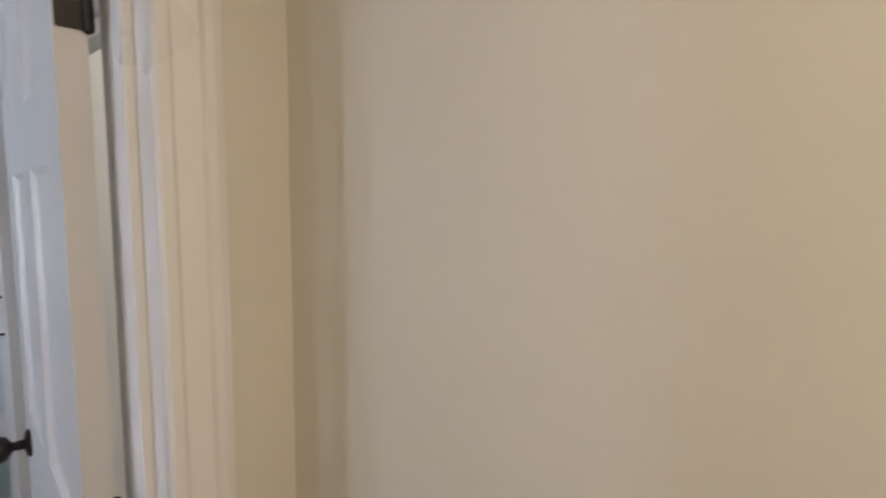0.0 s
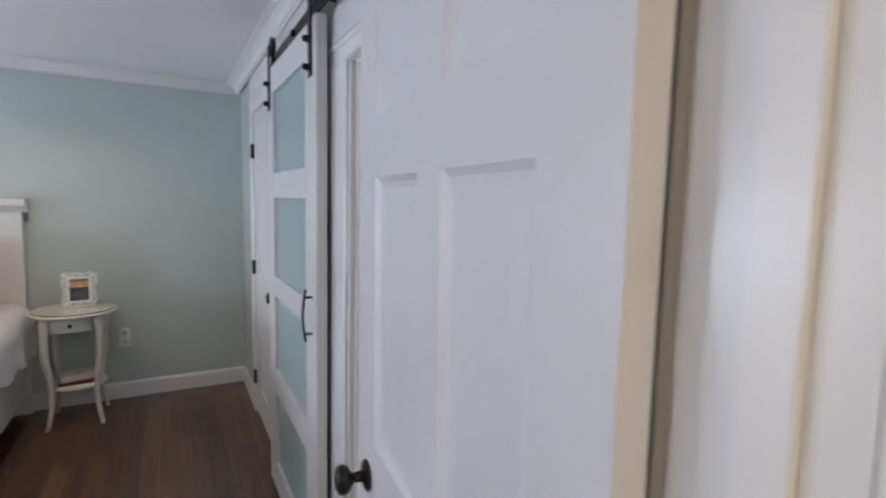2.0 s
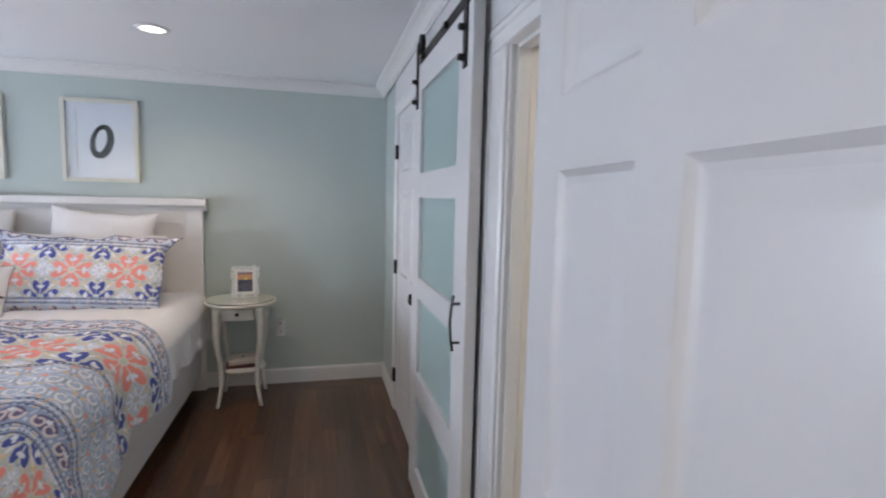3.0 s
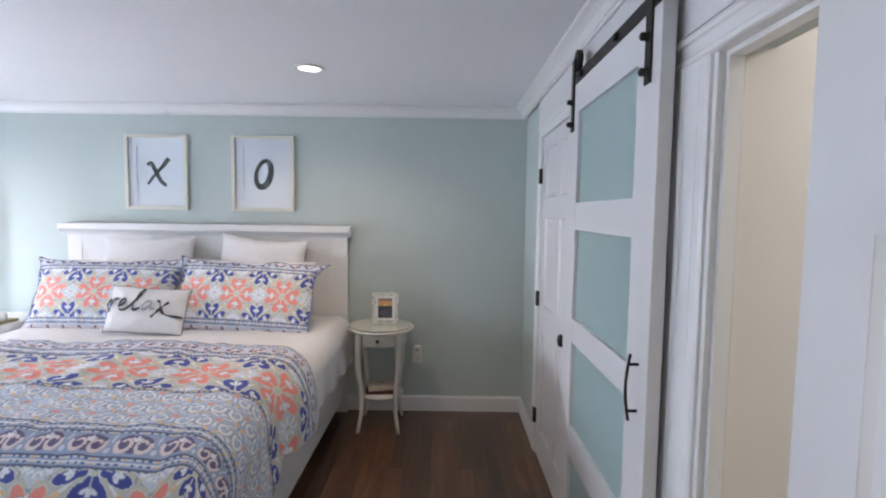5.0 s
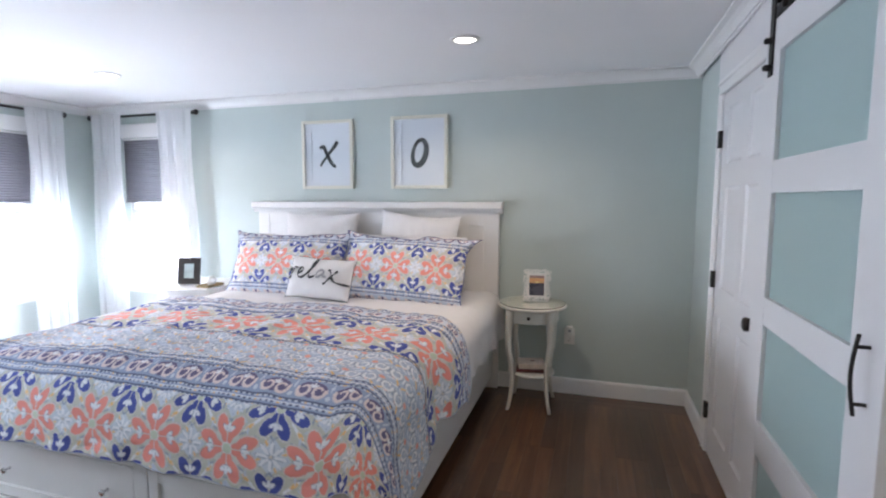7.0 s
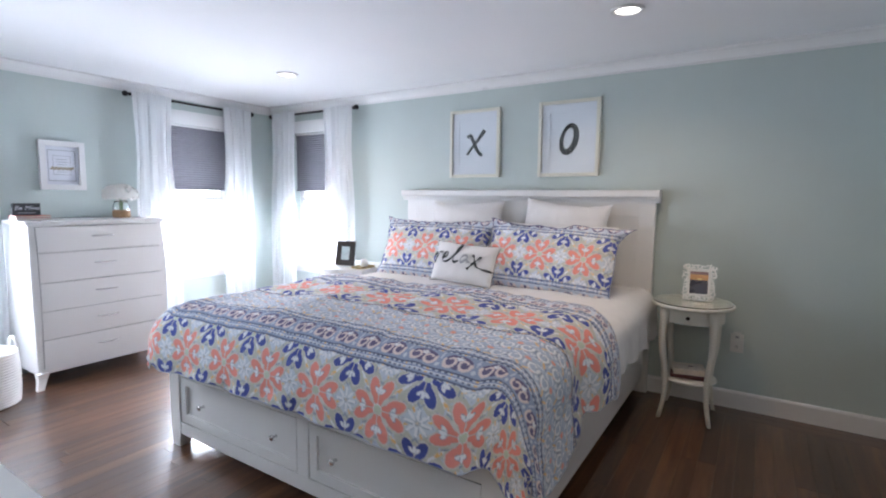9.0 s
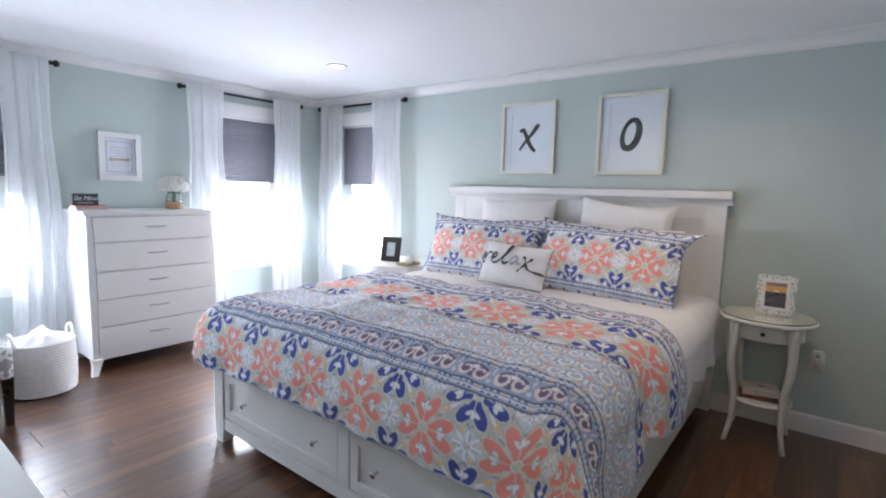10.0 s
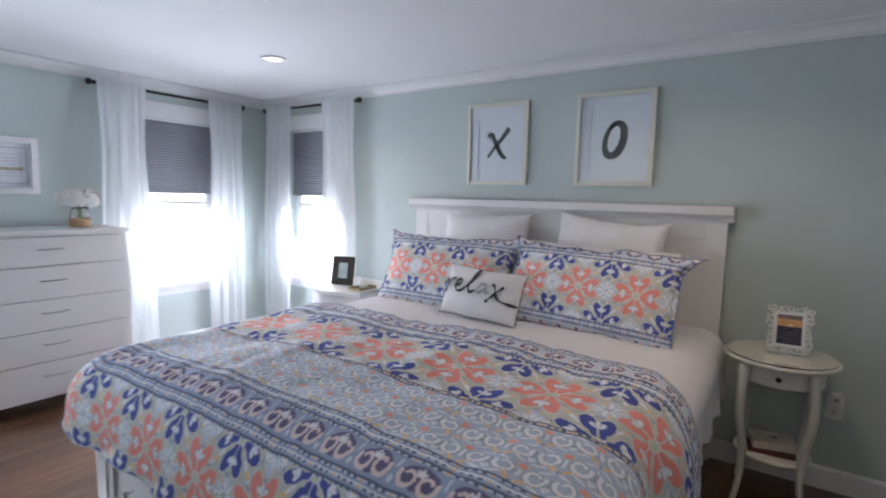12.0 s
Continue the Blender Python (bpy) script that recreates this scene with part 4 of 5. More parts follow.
sz = sz + (puff + ridge) * np.clip(1 - se / 0.4, 0, 1) + 0.02 * np.cos(np.clip(u / 1.0, -1, 1) * 1.57) + 0.022 * np.clip(1 - v / 1.0, 0, 1) - 0.060 * lip ** 1.5 + np.clip(sh / 0.2, 0, 1) * 0.010 * waves(u, v, 9, 4, 2.0)
edge = 0.022 * waves(u, u * 0, 11, 3, 0.8) - 0.03 * np.clip(np.abs(u) - 0.75, 0, 1)
fade = np.clip(1 - v / 0.5, 0, 1)
sx = sx + X0 - lip * 0.012 + edge * fade + np.where(v > 0.6, ripple, 0) + np.clip(np.abs(u) - 0.9, 0, 1) ** 1.3 * 0.55 * fade * (u > 0)
sy = sy + np.sign(u) * (ripple + 0.012 * waves(u, v, 12, 3, 1.6)) * np.clip(se / 0.1, 0, 1)
# the fold where the head part of the side stands out over the rest
sy = sy - ease((u - 0.85) / 0.30) * 0.050 * ease((v - 0.36) / 0.14)
# the plump far corner at the foot
plump = ease((-u - 0.70) / 0.35) * ease((v - 0.75) / 0.40)
sx, sy = sx + 0.025 * plump, sy - 0.055 * plump
duvet = sheet("duvet", np.stack([sx, sy + BYC, sz], -1), PRINT, None, cl.c)


def border(p):
    """The points round the edge of a grid."""
    return np.concatenate([p[0], p[1:, -1], p[-1, -2::-1], p[-2:0:-1, 0]])


rim = border(np.stack([sx, sy + BYC, sz], -1))[::4]
part("hem", tube(bmesh.new(), [tuple(p) for p in rim], 0.0022, 6), HEMC, duvet, "rolled pale blue hem", True)
tagged(duvet, "white and blue printed duvet with coral flowers over the bed", "duvet")

u2, v2 = np.meshgrid(np.arange(-1.31, 1.3101, 0.012), np.arange(0.0, 1.30, 0.012))
tx, ty, tz, te, th_ = drape(u2, v2, 0.925, 5, 0.14, 0.740, 0.05)
hem = np.clip(th_ / 0.2, 0, 1)
tz = tz + 0.005 * waves(u2, v2, 21, 4, 2.5) + hem * 0.030 * waves(v2, u2 * 0, 22, 3, 1.1)
ty = ty + np.sign(u2) * hem * (0.014 * np.sin(6.28 * v2 * 3.3) + 0.006 * np.sin(6.28 * v2 * 8.1 + 1))
tagged(sheet("bed_sheet", np.stack([tx + 0.075, ty + BYC, tz], -1), LINEN), "white cotton sheet hanging over the bed side", "sheet")


def pillow(name, w, h, t, material, m, label, n=(90, 60), paint=None, flange=0.0, seed=1, pinch=0.05, sag=0.0, piping=None, wobble=0.006, ear=0.0):
    s, q = np.meshgrid(np.linspace(-1, 1, n[0]), np.linspace(-1, 1, n[1]))
    f = np.clip(1 - np.abs(s / (1 - flange)) ** 2.6, 0, 1) ** 0.55 * np.clip(1 - np.abs(q / (1 - flange * w / h)) ** 2.6, 0, 1) ** 0.55
    x = w / 2 * s * (1 - pinch * (1 - q ** 2) * np.abs(s) ** 3)
    y = h / 2 * q * (1 - pinch * (1 - s ** 2) * np.abs(q) ** 3) - sag * np.maximum(q, 0) * (1 - s ** 2)
    soft = wobble * (0.6 * waves(y, s * 0, seed + 20, 3, 2.5) - 0.4 * np.maximum(q, -q * 0.6)) * np.abs(s) ** 5 * np.sign(s)
    y = y + wobble * waves(x, s * 0, seed + 30, 4, 2.2) * np.abs(q) ** 4 + wobble * 0.9 * np.abs(s) ** 6 * np.sign(q)
    x = x + soft + wobble * 1.3 * np.clip(q, 0, 1) ** 6 * np.sign(s) * np.abs(s) ** 4
    tip = np.clip((q - 0.55) / 0.45, 0, 1) ** 1.5 * np.clip((s - 0.80) / 0.20, 0, 1) ** 1.2
    x, y = x + ear * tip, y - 0.35 * ear * tip
    wr = 0.6 * ear * tip * np.sin(9 * (1 - q)) + 0.007 * waves(x, y, seed, 4, 3.5) * np.clip(f * 2, 0, 1) + 1.0 * wobble * waves(x, y, seed + 50, 3, 5) * (f < 0.05)
    front, back = np.stack([x, y, t * f + wr + 0.0015], -1), np.stack([x, y, -t * f * 0.8 + wr - 0.0015], -1)
    pts = np.concatenate([front, back[::-1]])
    col = None
    if paint:
        c = paint(x, y)
        col = np.concatenate([c, c[::-1]])
    ob = sheet(name, pts, material, None, col)
    ob.matrix_basis = m
    if piping:
        q = border((front + back) / 2)[::3]
        part("piping", tube(bmesh.new(), [tuple(k) for k in q], 0.0028, 6), piping, ob, "dark piped edge", True)
    return tagged(ob, label, "pillow")


def sham_paint(x, y):
    c = Cloth(x, y, C_BG)
    c.bouquet(-0.160, 0.160, 0.29, 0.110, -0.020)
    c.stripes(0.160, 0.195, BAR)
    c.stripes(-0.195, -0.160, BAR)
    c.scrolls(0.195, 0.300, 0.10, C_PALE)
    c.scrolls(-0.300, -0.195, 0.10, C_PALE)
    c.stripes(-0.25, -0.232, (C_DARK, C_PALE))
    return c.c


def stand(x, y, z, lean, turn=0.0, roll=0.0):
    """Pillow set upright, facing +x and leaning back."""
    return Matrix.Translation((x, y, z)) @ Matrix.Rotation(radians(turn), 4, "Z") @ Matrix.Rotation(radians(-lean), 4, "Y") @ Matrix(((0, 0, 1, 0), (1, 0, 0, 0), (0, 1, 0, 0), (0, 0, 0, 1))) @ Matrix.Rotation(radians(roll), 4, "Z")


pillow("euro_pillow", 0.63, 0.62, 0.085, LINEN, stand(0.175, -2.712, 1.000, 8, 2, 1), "plump white cotton square pillow against the headboard", seed=3, sag=0.006, pinch=0.035, wobble=0.009)
pillow("euro_pillow", 0.63, 0.62, 0.085, LINEN, stand(0.180, -1.912, 1.002, 9, -2, -4), "plump white cotton square pillow against the headboard", seed=4, sag=0.008, pinch=0.04, wobble=0.011)
pillow("bed_pillow", 0.86, 0.44, 0.075, LINEN, stand(0.315, -1.935, 0.945, 18, -1, -1), "white cotton sleeping pillow behind the sham", seed=5)
pillow("bed_pillow", 0.86, 0.44, 0.075, LINEN, stand(0.315, -2.760, 0.940, 18, 1, 1), "white cotton sleeping pillow behind the sham", seed=6)
pillow("pillow_sham", 0.950, 0.485, 0.080, PRINT, stand(0.490, -1.900, 0.941, 24, -2, -2.0), "printed pillow sham with coral flowers and navy leaves", (300, 160), sham_paint, 0.045, 7, 0.06, 0, NAVYP, 0.017, 0.055)
pillow("pillow_sham", 0.960, 0.485, 0.080, PRINT, stand(0.480, -2.825, 0.941, 24, 2, -0.5), "printed pillow sham with coral flowers and navy leaves", (300, 160), sham_paint, 0.045, 8, 0.06, 0, NAVYP, 0.017)
RM = stand(0.690, -2.420, 0.885, 24, 4, -2.5)
relax = pillow("throw_pillow", 0.475, 0.285, 0.055, LINEN, RM, "small white throw pillow with black script lettering", (80, 50), None, 0, 9, 0.04, 0, INK)


def brush(bm, pts, width, lift):
    """A flat ink stroke through points (x, y), with a width for each point, on a surface of height lift(x, y)."""
    n = len(pts)
    rows = []
    for i, (x, y) in enumerate(pts):
        a, b = pts[max(i - 1, 0)], pts[min(i + 1, n - 1)]
        d = Vector((b[0] - a[0], b[1] - a[1])).normalized()
        w = width(i / (n - 1)) / 2 if callable(width) else width / 2
        p, q = (x - d.y * w, y + d.x * w), (x + d.y * w, y - d.x * w)
        rows.append([bm.verts.new((p[0], p[1], lift(*p))), bm.verts.new((q[0], q[1], lift(*q)))])
    for a, b in zip(rows, rows[1:]):
        bm.faces.new((a[0], a[1], b[1], b[0]))
    return bm


def curve_points(knots, n=10):
    """Smooth points through knots (Catmull-Rom)."""
    k = [knots[0], *knots, knots[-1]]
    out = []
    for i in range(1, len(k) - 2):
        p0, p1, p2, p3 = (Vector(q) for q in k[i - 1:i + 3])
        for j in range(n):
            t = j / n
            out.append(tuple(0.5 * ((2 * p1) + (p2 - p0) * t + (2 * p0 - 5 * p1 + 4 * p2 - p3) * t * t + (3 * p1 - p0 - 3 * p2 + p3) * t ** 3)))
    return out + [tuple(knots[-1])]


def pillow_face(x, y):
    s, q = min(abs(x / 0.2375), 0.999), min(abs(y / 0.1425), 0.999)
    return 0.055 * (1 - s ** 2.6) ** 0.55 * (1 - q ** 2.6) ** 0.55 + 0.0115


# the word "relax" in brush script
SCRIPT = (
    (((-0.225, 0.020), (-0.205, 0.052), (-0.198, 0.010), (-0.204, -0.030)), INK),
    (((-0.200, 0.005), (-0.182, 0.042), (-0.165, 0.056), (-0.150, 0.046)), INK),
    (((-0.150, 0.008), (-0.118, 0.022), (-0.108, 0.046), (-0.124, 0.052), (-0.142, 0.022), (-0.134, -0.012), (-0.105, -0.014), (-0.075, 0.010)), INK),
    (((-0.075, 0.010), (-0.035, 0.062), (-0.012, 0.104), (-0.020, 0.116), (-0.042, 0.070), (-0.058, 0.010), (-0.046, -0.014), (-0.015, 0.000)), INK),
    (((0.048, 0.036), (0.022, 0.042), (-0.002, 0.014), (0.008, -0.010), (0.040, 0.016), (0.050, 0.036), (0.048, 0.000), (0.072, -0.002)), GREYINK),
    (((0.078, 0.046), (0.094, 0.040), (0.108, 0.000), (0.128, -0.030), (0.175, -0.042), (0.232, -0.046)), INK),
    (((0.146, 0.044), (0.112, 0.010), (0.078, -0.032), (0.058, -0.054)), INK),
)
for knots, ink in SCRIPT:
    bm = bmesh.new()
    brush(bm, curve_points(knots), lambda t: 0.007 + 0.011 * math.sin(8 * t + 0.8) ** 2, pillow_face)
    part("lettering", bm, ink, relax)

# ---- wall pictures ----


def framed_print(name, y0, y1, z0, z1, label):
    ob = thing(name, label, "picture", group="letter prints")
    w = 0.026
    bm = boxes((0.002, 0.026, y0, y0 + w, z0, z1), (0.002, 0.026, y1 - w, y1, z0, z1), (0.002, 0.0255, y0 + w, y1 - w, z0, z0 + w), (0.002, 0.0255, y0 + w, y1 - w, z1 - w, z1), bevel=0.002)
    part("frame", bm, FRAMEW, ob, "champagne white wooden frame")
    part("backing", boxes((0.003, 0.010, y0 + w, y1 - w, z0 + w, z1 - w)), PAPER, ob)
    m = 0.060
    a, b, c, d = y0 + w + m, y1 - w - m, z0 + w + m, z1 - w - m
    bm = boxes((0.010, 0.0155, y0 + w, a, z0 + w, z1 - w), (0.010, 0.0155, b, y1 - w, z0 + w, z1 - w), (0.010, 0.0154, a, b, z0 + w, c), (0.010, 0.0154, a, b, d, z1 - w), bevel=0.0014)
    part("mat_board", bm, PAPER, ob)
    g = part("glazing", boxes((0.0165, 0.0180, y0 + w, y1 - w, z0 + w, z1 - w)), CLEAR, ob)
    g.visible_shadow = False
    return ob


def ink_letter(parent, knots, width):
    bm = bmesh.new()
    brush(bm, curve_points(knots), width, lambda y, z: 0.0)
    for v in bm.verts:
        v.co = Vector((0.0108, v.co.x, v.co.y))
    return part("letter", bm, INK, parent, "charcoal brush letter")


fx = framed_print("framed_letter_x", -2.961, -2.500, 1.505, 2.054, "framed print of a brushed letter X")
ink_letter(fx, ((-2.640, 1.882), (-2.680, 1.830), (-2.740, 1.765), (-2.800, 1.690)), lambda t: 0.036 - 0.018 * t)
ink_letter(fx, ((-2.800, 1.830), (-2.770, 1.845), (-2.740, 1.790), (-2.700, 1.715), (-2.660, 1.680)), lambda t: 0.022 + 0.010 * math.sin(3 * t))
fo = framed_print("framed_letter_o", -2.174, -1.713, 1.502, 2.056, "framed print of a brushed letter O")
ink_letter(fo, [(-1.941 + 0.016 * math.cos(a) + 0.053 * math.sin(a), 1.776 + (0.095 - 0.004 * max(a - 5.6, 0)) * math.cos(a)) for a in [7.2 * i / 26 - 0.9 for i in range(27)]], lambda t: 0.026 + 0.020 * math.sin(3.0 * t + 0.3) ** 2)

pw = thing("framed_quote", "white shadow box frame with a small printed quote", "picture")
PX0, PX1, PZ0, PZ1 = 1.815, 2.112, 1.365, 1.735
w = 0.040
part("frame", boxes((PX0, PX0 + w, YW + 0.002, YW + 0.038, PZ0, PZ1), (PX1 - w, PX1, YW + 0.002, YW + 0.038, PZ0, PZ1), (PX0 + w, PX1 - w, YW + 0.002, YW + 0.0375, PZ0, PZ0 + w), (PX0 + w, PX1 - w, YW + 0.002, YW + 0.0375, PZ1 - w, PZ1), bevel=0.002), TRIM, pw)
part("mat_board", boxes((PX0 + w, PX1 - w, YW + 0.003, YW + 0.010, PZ0 + w, PZ1 - w)), PAPER, pw)
cx, cz = (PX0 + PX1) / 2, (PZ0 + PZ1) / 2


def outline(bm, a, b, z0, z1, t, y):
    for q in ((a, b, z0, z0 + t), (a, b, z1 - t, z1), (a, a + t, z0 + t, z1 - t), (b - t, b, z0 + t, z1 - t)):
        box(bm, q[0], q[1], y, y + 0.001, q[2], q[3])
    return bm


bm = outline(bmesh.new(), cx - 0.092, cx + 0.092, cz - 0.118, cz + 0.118, 0.005, YW + 0.010)
outline(bm, cx - 0.058, cx + 0.058, cz - 0.070, cz + 0.075, 0.003, YW + 0.010)
part("printed_border", bm, GREYINK, pw)
for z, h in ((0.045, 0.035), (0.025, 0.04), (0.005, 0.03), (-0.05, 0.035)):
    part("printed_line", boxes((cx - h, cx + h, YW + 0.010, YW + 0.0108, cz + z, cz + z + 0.004)), GREYINK, pw)
bm = bmesh.new()
brush(bm, [(cx - 0.075 + 0.15 * i / 40, cz - 0.022 + 0.011 * math.sin(i * 0.9)) for i in range(41)], 0.008, lambda a, b: 0)
for vv in bm.verts:
    vv.co = Vector((vv.co.x, YW + 0.0115, vv.co.y))
part("gold_script", bm, GOLD, pw, "gold foil script line")

# ---- round nightstand ----
ns = thing("round_nightstand", "antique white round nightstand with curved legs and drawer", "nightstand", (0.262, -1.035, 0))
ns.scale = (1.0, 1.0, 1.022)
bm = bmesh.new()
part("tabletop", lathe(bm, ((0, 0.672), (0.212, 0.672), (0.226, 0.678), (0.232, 0.686), (0.230, 0.694), (0.222, 0.697), (0, 0.697)), 48), IVORY, ns, smooth=False)
bm = bmesh.new()
part("glass_top", lathe(bm, ((0, 0.6975), (0.221, 0.6975), (0.224, 0.700), (0.221, 0.7035), (0, 0.7035)), 48), CLEAR, ns, "clear glass tabletop cover").visible_shadow = False
bm = bmesh.new()
part("apron", lathe(bm, ((0.176, 0.590), (0.180, 0.590), (0.180, 0.671), (0.176, 0.671), (0.170, 0.660), (0.170, 0.595)), 48), IVORY, ns)
bm = bmesh.new()
lo = [[(0.183 * math.cos(a) * k, 0.183 * math.sin(a) * k, z) for a in [-0.48 + 0.96 * i / 10 for i in range(11)]] for k, z in ((1.0, 0.606), (1.0, 0.662))]
loft(bm, [lo[0] + [(p[0] - 0.012, p[1], p[2]) for p in lo[0][::-1]], lo[1] + [(p[0] - 0.012, p[1], p[2]) for p in lo[1][::-1]]])
dw = part("drawer", bm, IVORY, ns)
bm = bmesh.new()
lathe(bm, ((0, 0), (0.004, 0), (0.004, 0.010), (0.011, 0.014), (0.012, 0.019), (0.007, 0.023), (0, 0.024)), 14, pose(0.182, 0, 0.634, 0, 90))
part("drawer_knob", bm, BRONZE, dw, "small dark bronze knob", True)
bm = bmesh.new()
part("shelf", lathe(bm, ((0, 0.222), (0.150, 0.222), (0.158, 0.228), (0.158, 0.236), (0.150, 0.241), (0, 0.241)), 40), IVORY, ns)
for ax, ay in ((1, 1), (1, -1), (-1, 1), (-1, -1)):
    secs = []
    for i in range(15):
        z = 0.668 * (1 - i / 14)
        k = z / 0.668
        r = 0.176 + 0.012 * math.sin(math.pi * min(1, (1 - k) * 1.9)) * (k > 0.47) - 0.020 * math.sin(math.pi * min(1, (0.60 - k) / 0.60)) * (k < 0.60) + 0.014 * (1 - min(1, k / 0.22)) ** 1.4
        hw = 0.0265 - 0.0150 * (1 - k) ** 0.7
        c = Vector((ax * r * 0.80, ay * r * 0.735, z))
        d = Vector((ax * 0.74, ay * 0.68, 0)).normalized()
        n_ = Vector((-d.y, d.x, 0))
        secs.append([c + d * hw + n_ * hw * 0.4, c + d * hw * 0.4 + n_ * hw, c - d * hw + n_ * hw * 0.6, c - d * hw - n_ * hw * 0.6, c + d * hw * 0.4 - n_ * hw, c + d * hw - n_ * hw * 0.4])
    bm = bmesh.new()
    part("leg", loft(bm, secs), IVORY, ns, smooth=True)


def book(name, w, d, h, material, m, label):
    ob = thing(name, label, "book")
    ob.matrix_basis = m
    part("cover", boxes((-w / 2, w / 2, -d / 2, d / 2, 0, 0.003), (-w / 2, w / 2, -d / 2, d / 2, h - 0.003, h), (-w / 2, w / 2, -d / 2, -d / 2 + 0.003, 0.003, h - 0.003), bevel=0.0008), material, ob)
    part("pages", boxes((-w / 2 + 0.004, w / 2 - 0.004, -d / 2 + 0.003, d / 2 - 0.004, 0.003, h - 0.003)), PAGE, ob)
    return ob


book("book", 0.190, 0.150, 0.022, MAROON, pose(0.270, -1.040, 0.2468, 0, 0, 96), "hardback book with a dark red cover on the lower shelf")
tb = book("book", 0.182, 0.142, 0.034, TAN, pose(0.262, -1.036, 0.2693, 0, 0, 104), "hardback book with a tan patterned cover on the lower shelf")


bm = bmesh.new()
lathe(bm, ((0, 0.0350), (0.017, 0.0349), (0.018, 0.0342), (0, 0.0342)), 20, Matrix.Translation((0.01, 0.004, 0)), 0.55)
part("cover_motif", bm, MAROON, tb, "dark oval printed on the cover")


def photo_frame(name, at, rz, w, h, lean, label):
    ob = thing(name, label, "photo frame", at, rz=rz)
    return ob, pose(0, 0, 0, 0, -lean) @ Matrix(((0, 0, 1, 0), (1, 0, 0, 0), (0, 1, 0, 0), (0, 0, 0, 1)))


pf, pm = photo_frame("ornate_photo_frame", (0.262, -1.008, 0.7195), 6, 0.16, 0.21, 12, "white openwork photo frame with a sunset picture")
pm = pm @ Matrix.Scale(1.04, 4)
bm = bmesh.new()
for q in ((-0.062, -0.048, 0.030, 0.190), (0.048, 0.062, 0.030, 0.190), (-0.048, 0.048, 0.030, 0.044), (-0.048, 0.048, 0.176, 0.190)):
    box(bm, q[0], q[1], q[2], q[3], -0.006, 0.008, bevel=0.002)
bm.transform(pm)
part("inner_frame", bm, PLASTIC, pf)
g = random.Random(4)
bm = bmesh.new()
ring = [(x, y) for x in (-0.072, 0.072) for y in [0.022 + 0.022 * i for i in range(9)]] + [(x, y) for y in (0.016, 0.203) for x in [-0.066 + 0.022 * i for i in range(7)]]
for x, y in ring:
    c, r = Vector((x + g.uniform(-0.003, 0.003), y + g.uniform(-0.003, 0.003), 0)), g.uniform(0.012, 0.0185)
    a0, turn = g.uniform(0, 6.28), g.choice((-1, 1))
    tube(bm, [c + Vector((r * (1 - 0.55 * k / 9) * math.cos(a0 + turn * 0.62 * k), r * (1 - 0.55 * k / 9) * math.sin(a0 + turn * 0.62 * k), 0.002)) for k in range(10)], 0.0042, 6)
bm.transform(pm)
part("scrollwork", bm, PLASTIC, pf, "white curled openwork border", True)["kind"] = "stuff"
for nm, z0, z1, mt in (("photo_sky", 0.158, 0.176, MAUVE), ("photo_sun_band", 0.126, 0.158, SUNSET), ("photo_sea", 0.044, 0.126, NIGHT)):
    bm = boxes((-0.048, 0.048, z0, z1, -0.004, 0.000))
    bm.transform(pm)
    part(nm, bm, mt, pf)
bm = bmesh.new()
lathe(bm, ((0, 0.0012), (0.012, 0.0008), (0.013, 0.0002), (0, 0.0002)), 16, Matrix.Translation((0.004, 0.131, 0)), 0.5)
bm.transform(pm)
part("photo_sun", bm, SUNGLOW, pf)
bm = boxes((-0.015, 0.015, 0.004, 0.15, -0.060, -0.056))
bm.transform(pose(-0.018, 0, 0) @ pose(0, 0, 0, 0, 8) @ Matrix(((0, 0, 1, 0), (1, 0, 0, 0), (0, 1, 0, 0), (0, 0, 0, 1))))
part("easel_back", bm, PLASTIC, pf)

ol = thing("wall_outlet", "white wall outlet with a plug-in night light", "outlet", (0.0, -0.793, 0.430))
part("cover_plate", boxes((0.0005, 0.006, -0.037, 0.037, -0.060, 0.060), bevel=0.002), PLASTIC, ol)
for z in (-0.042, 0.010):
    part("socket", boxes((0.006, 0.0068, -0.017, 0.017, z, z + 0.030), bevel=0.0003), PLASTIC, ol)
part("slots", boxes((0.0068, 0.0072, -0.008, -0.005, -0.034, -0.024), (0.0068, 0.0072, 0.005, 0.008, -0.034, -0.024), (0.0068, 0.0072, -0.003, 0.003, -0.022, -0.017)), SLOT, ol)
nl = thing("night_light", "small white plug-in night light with a grey label", "night light", (0.007, -0.792, 0.462))
part("body", boxes((0.0002, 0.035, -0.024, 0.024, -0.020, 0.045), bevel=0.007), PLASTIC, nl)
part("label", boxes((0.035, 0.0358, -0.010, 0.010, 0.008, 0.024)), GREYINK, nl)

# ---- far nightstand and what stands on it ----
n2 = thing("bow_front_nightstand", "white bow-front nightstand with a drawer", "nightstand", (0.05, -3.760, 0))


def bow(x0, depth, half, bulge, z0, z1):
    lo = [(depth + bulge * (1 - (2 * i / 12 - 1) ** 2), -half + 2 * half * i / 12) for i in range(13)] + [(x0, half), (x0, -half)]
    return [[(x, y, z) for x, y in lo] for z in (z0, z1)]


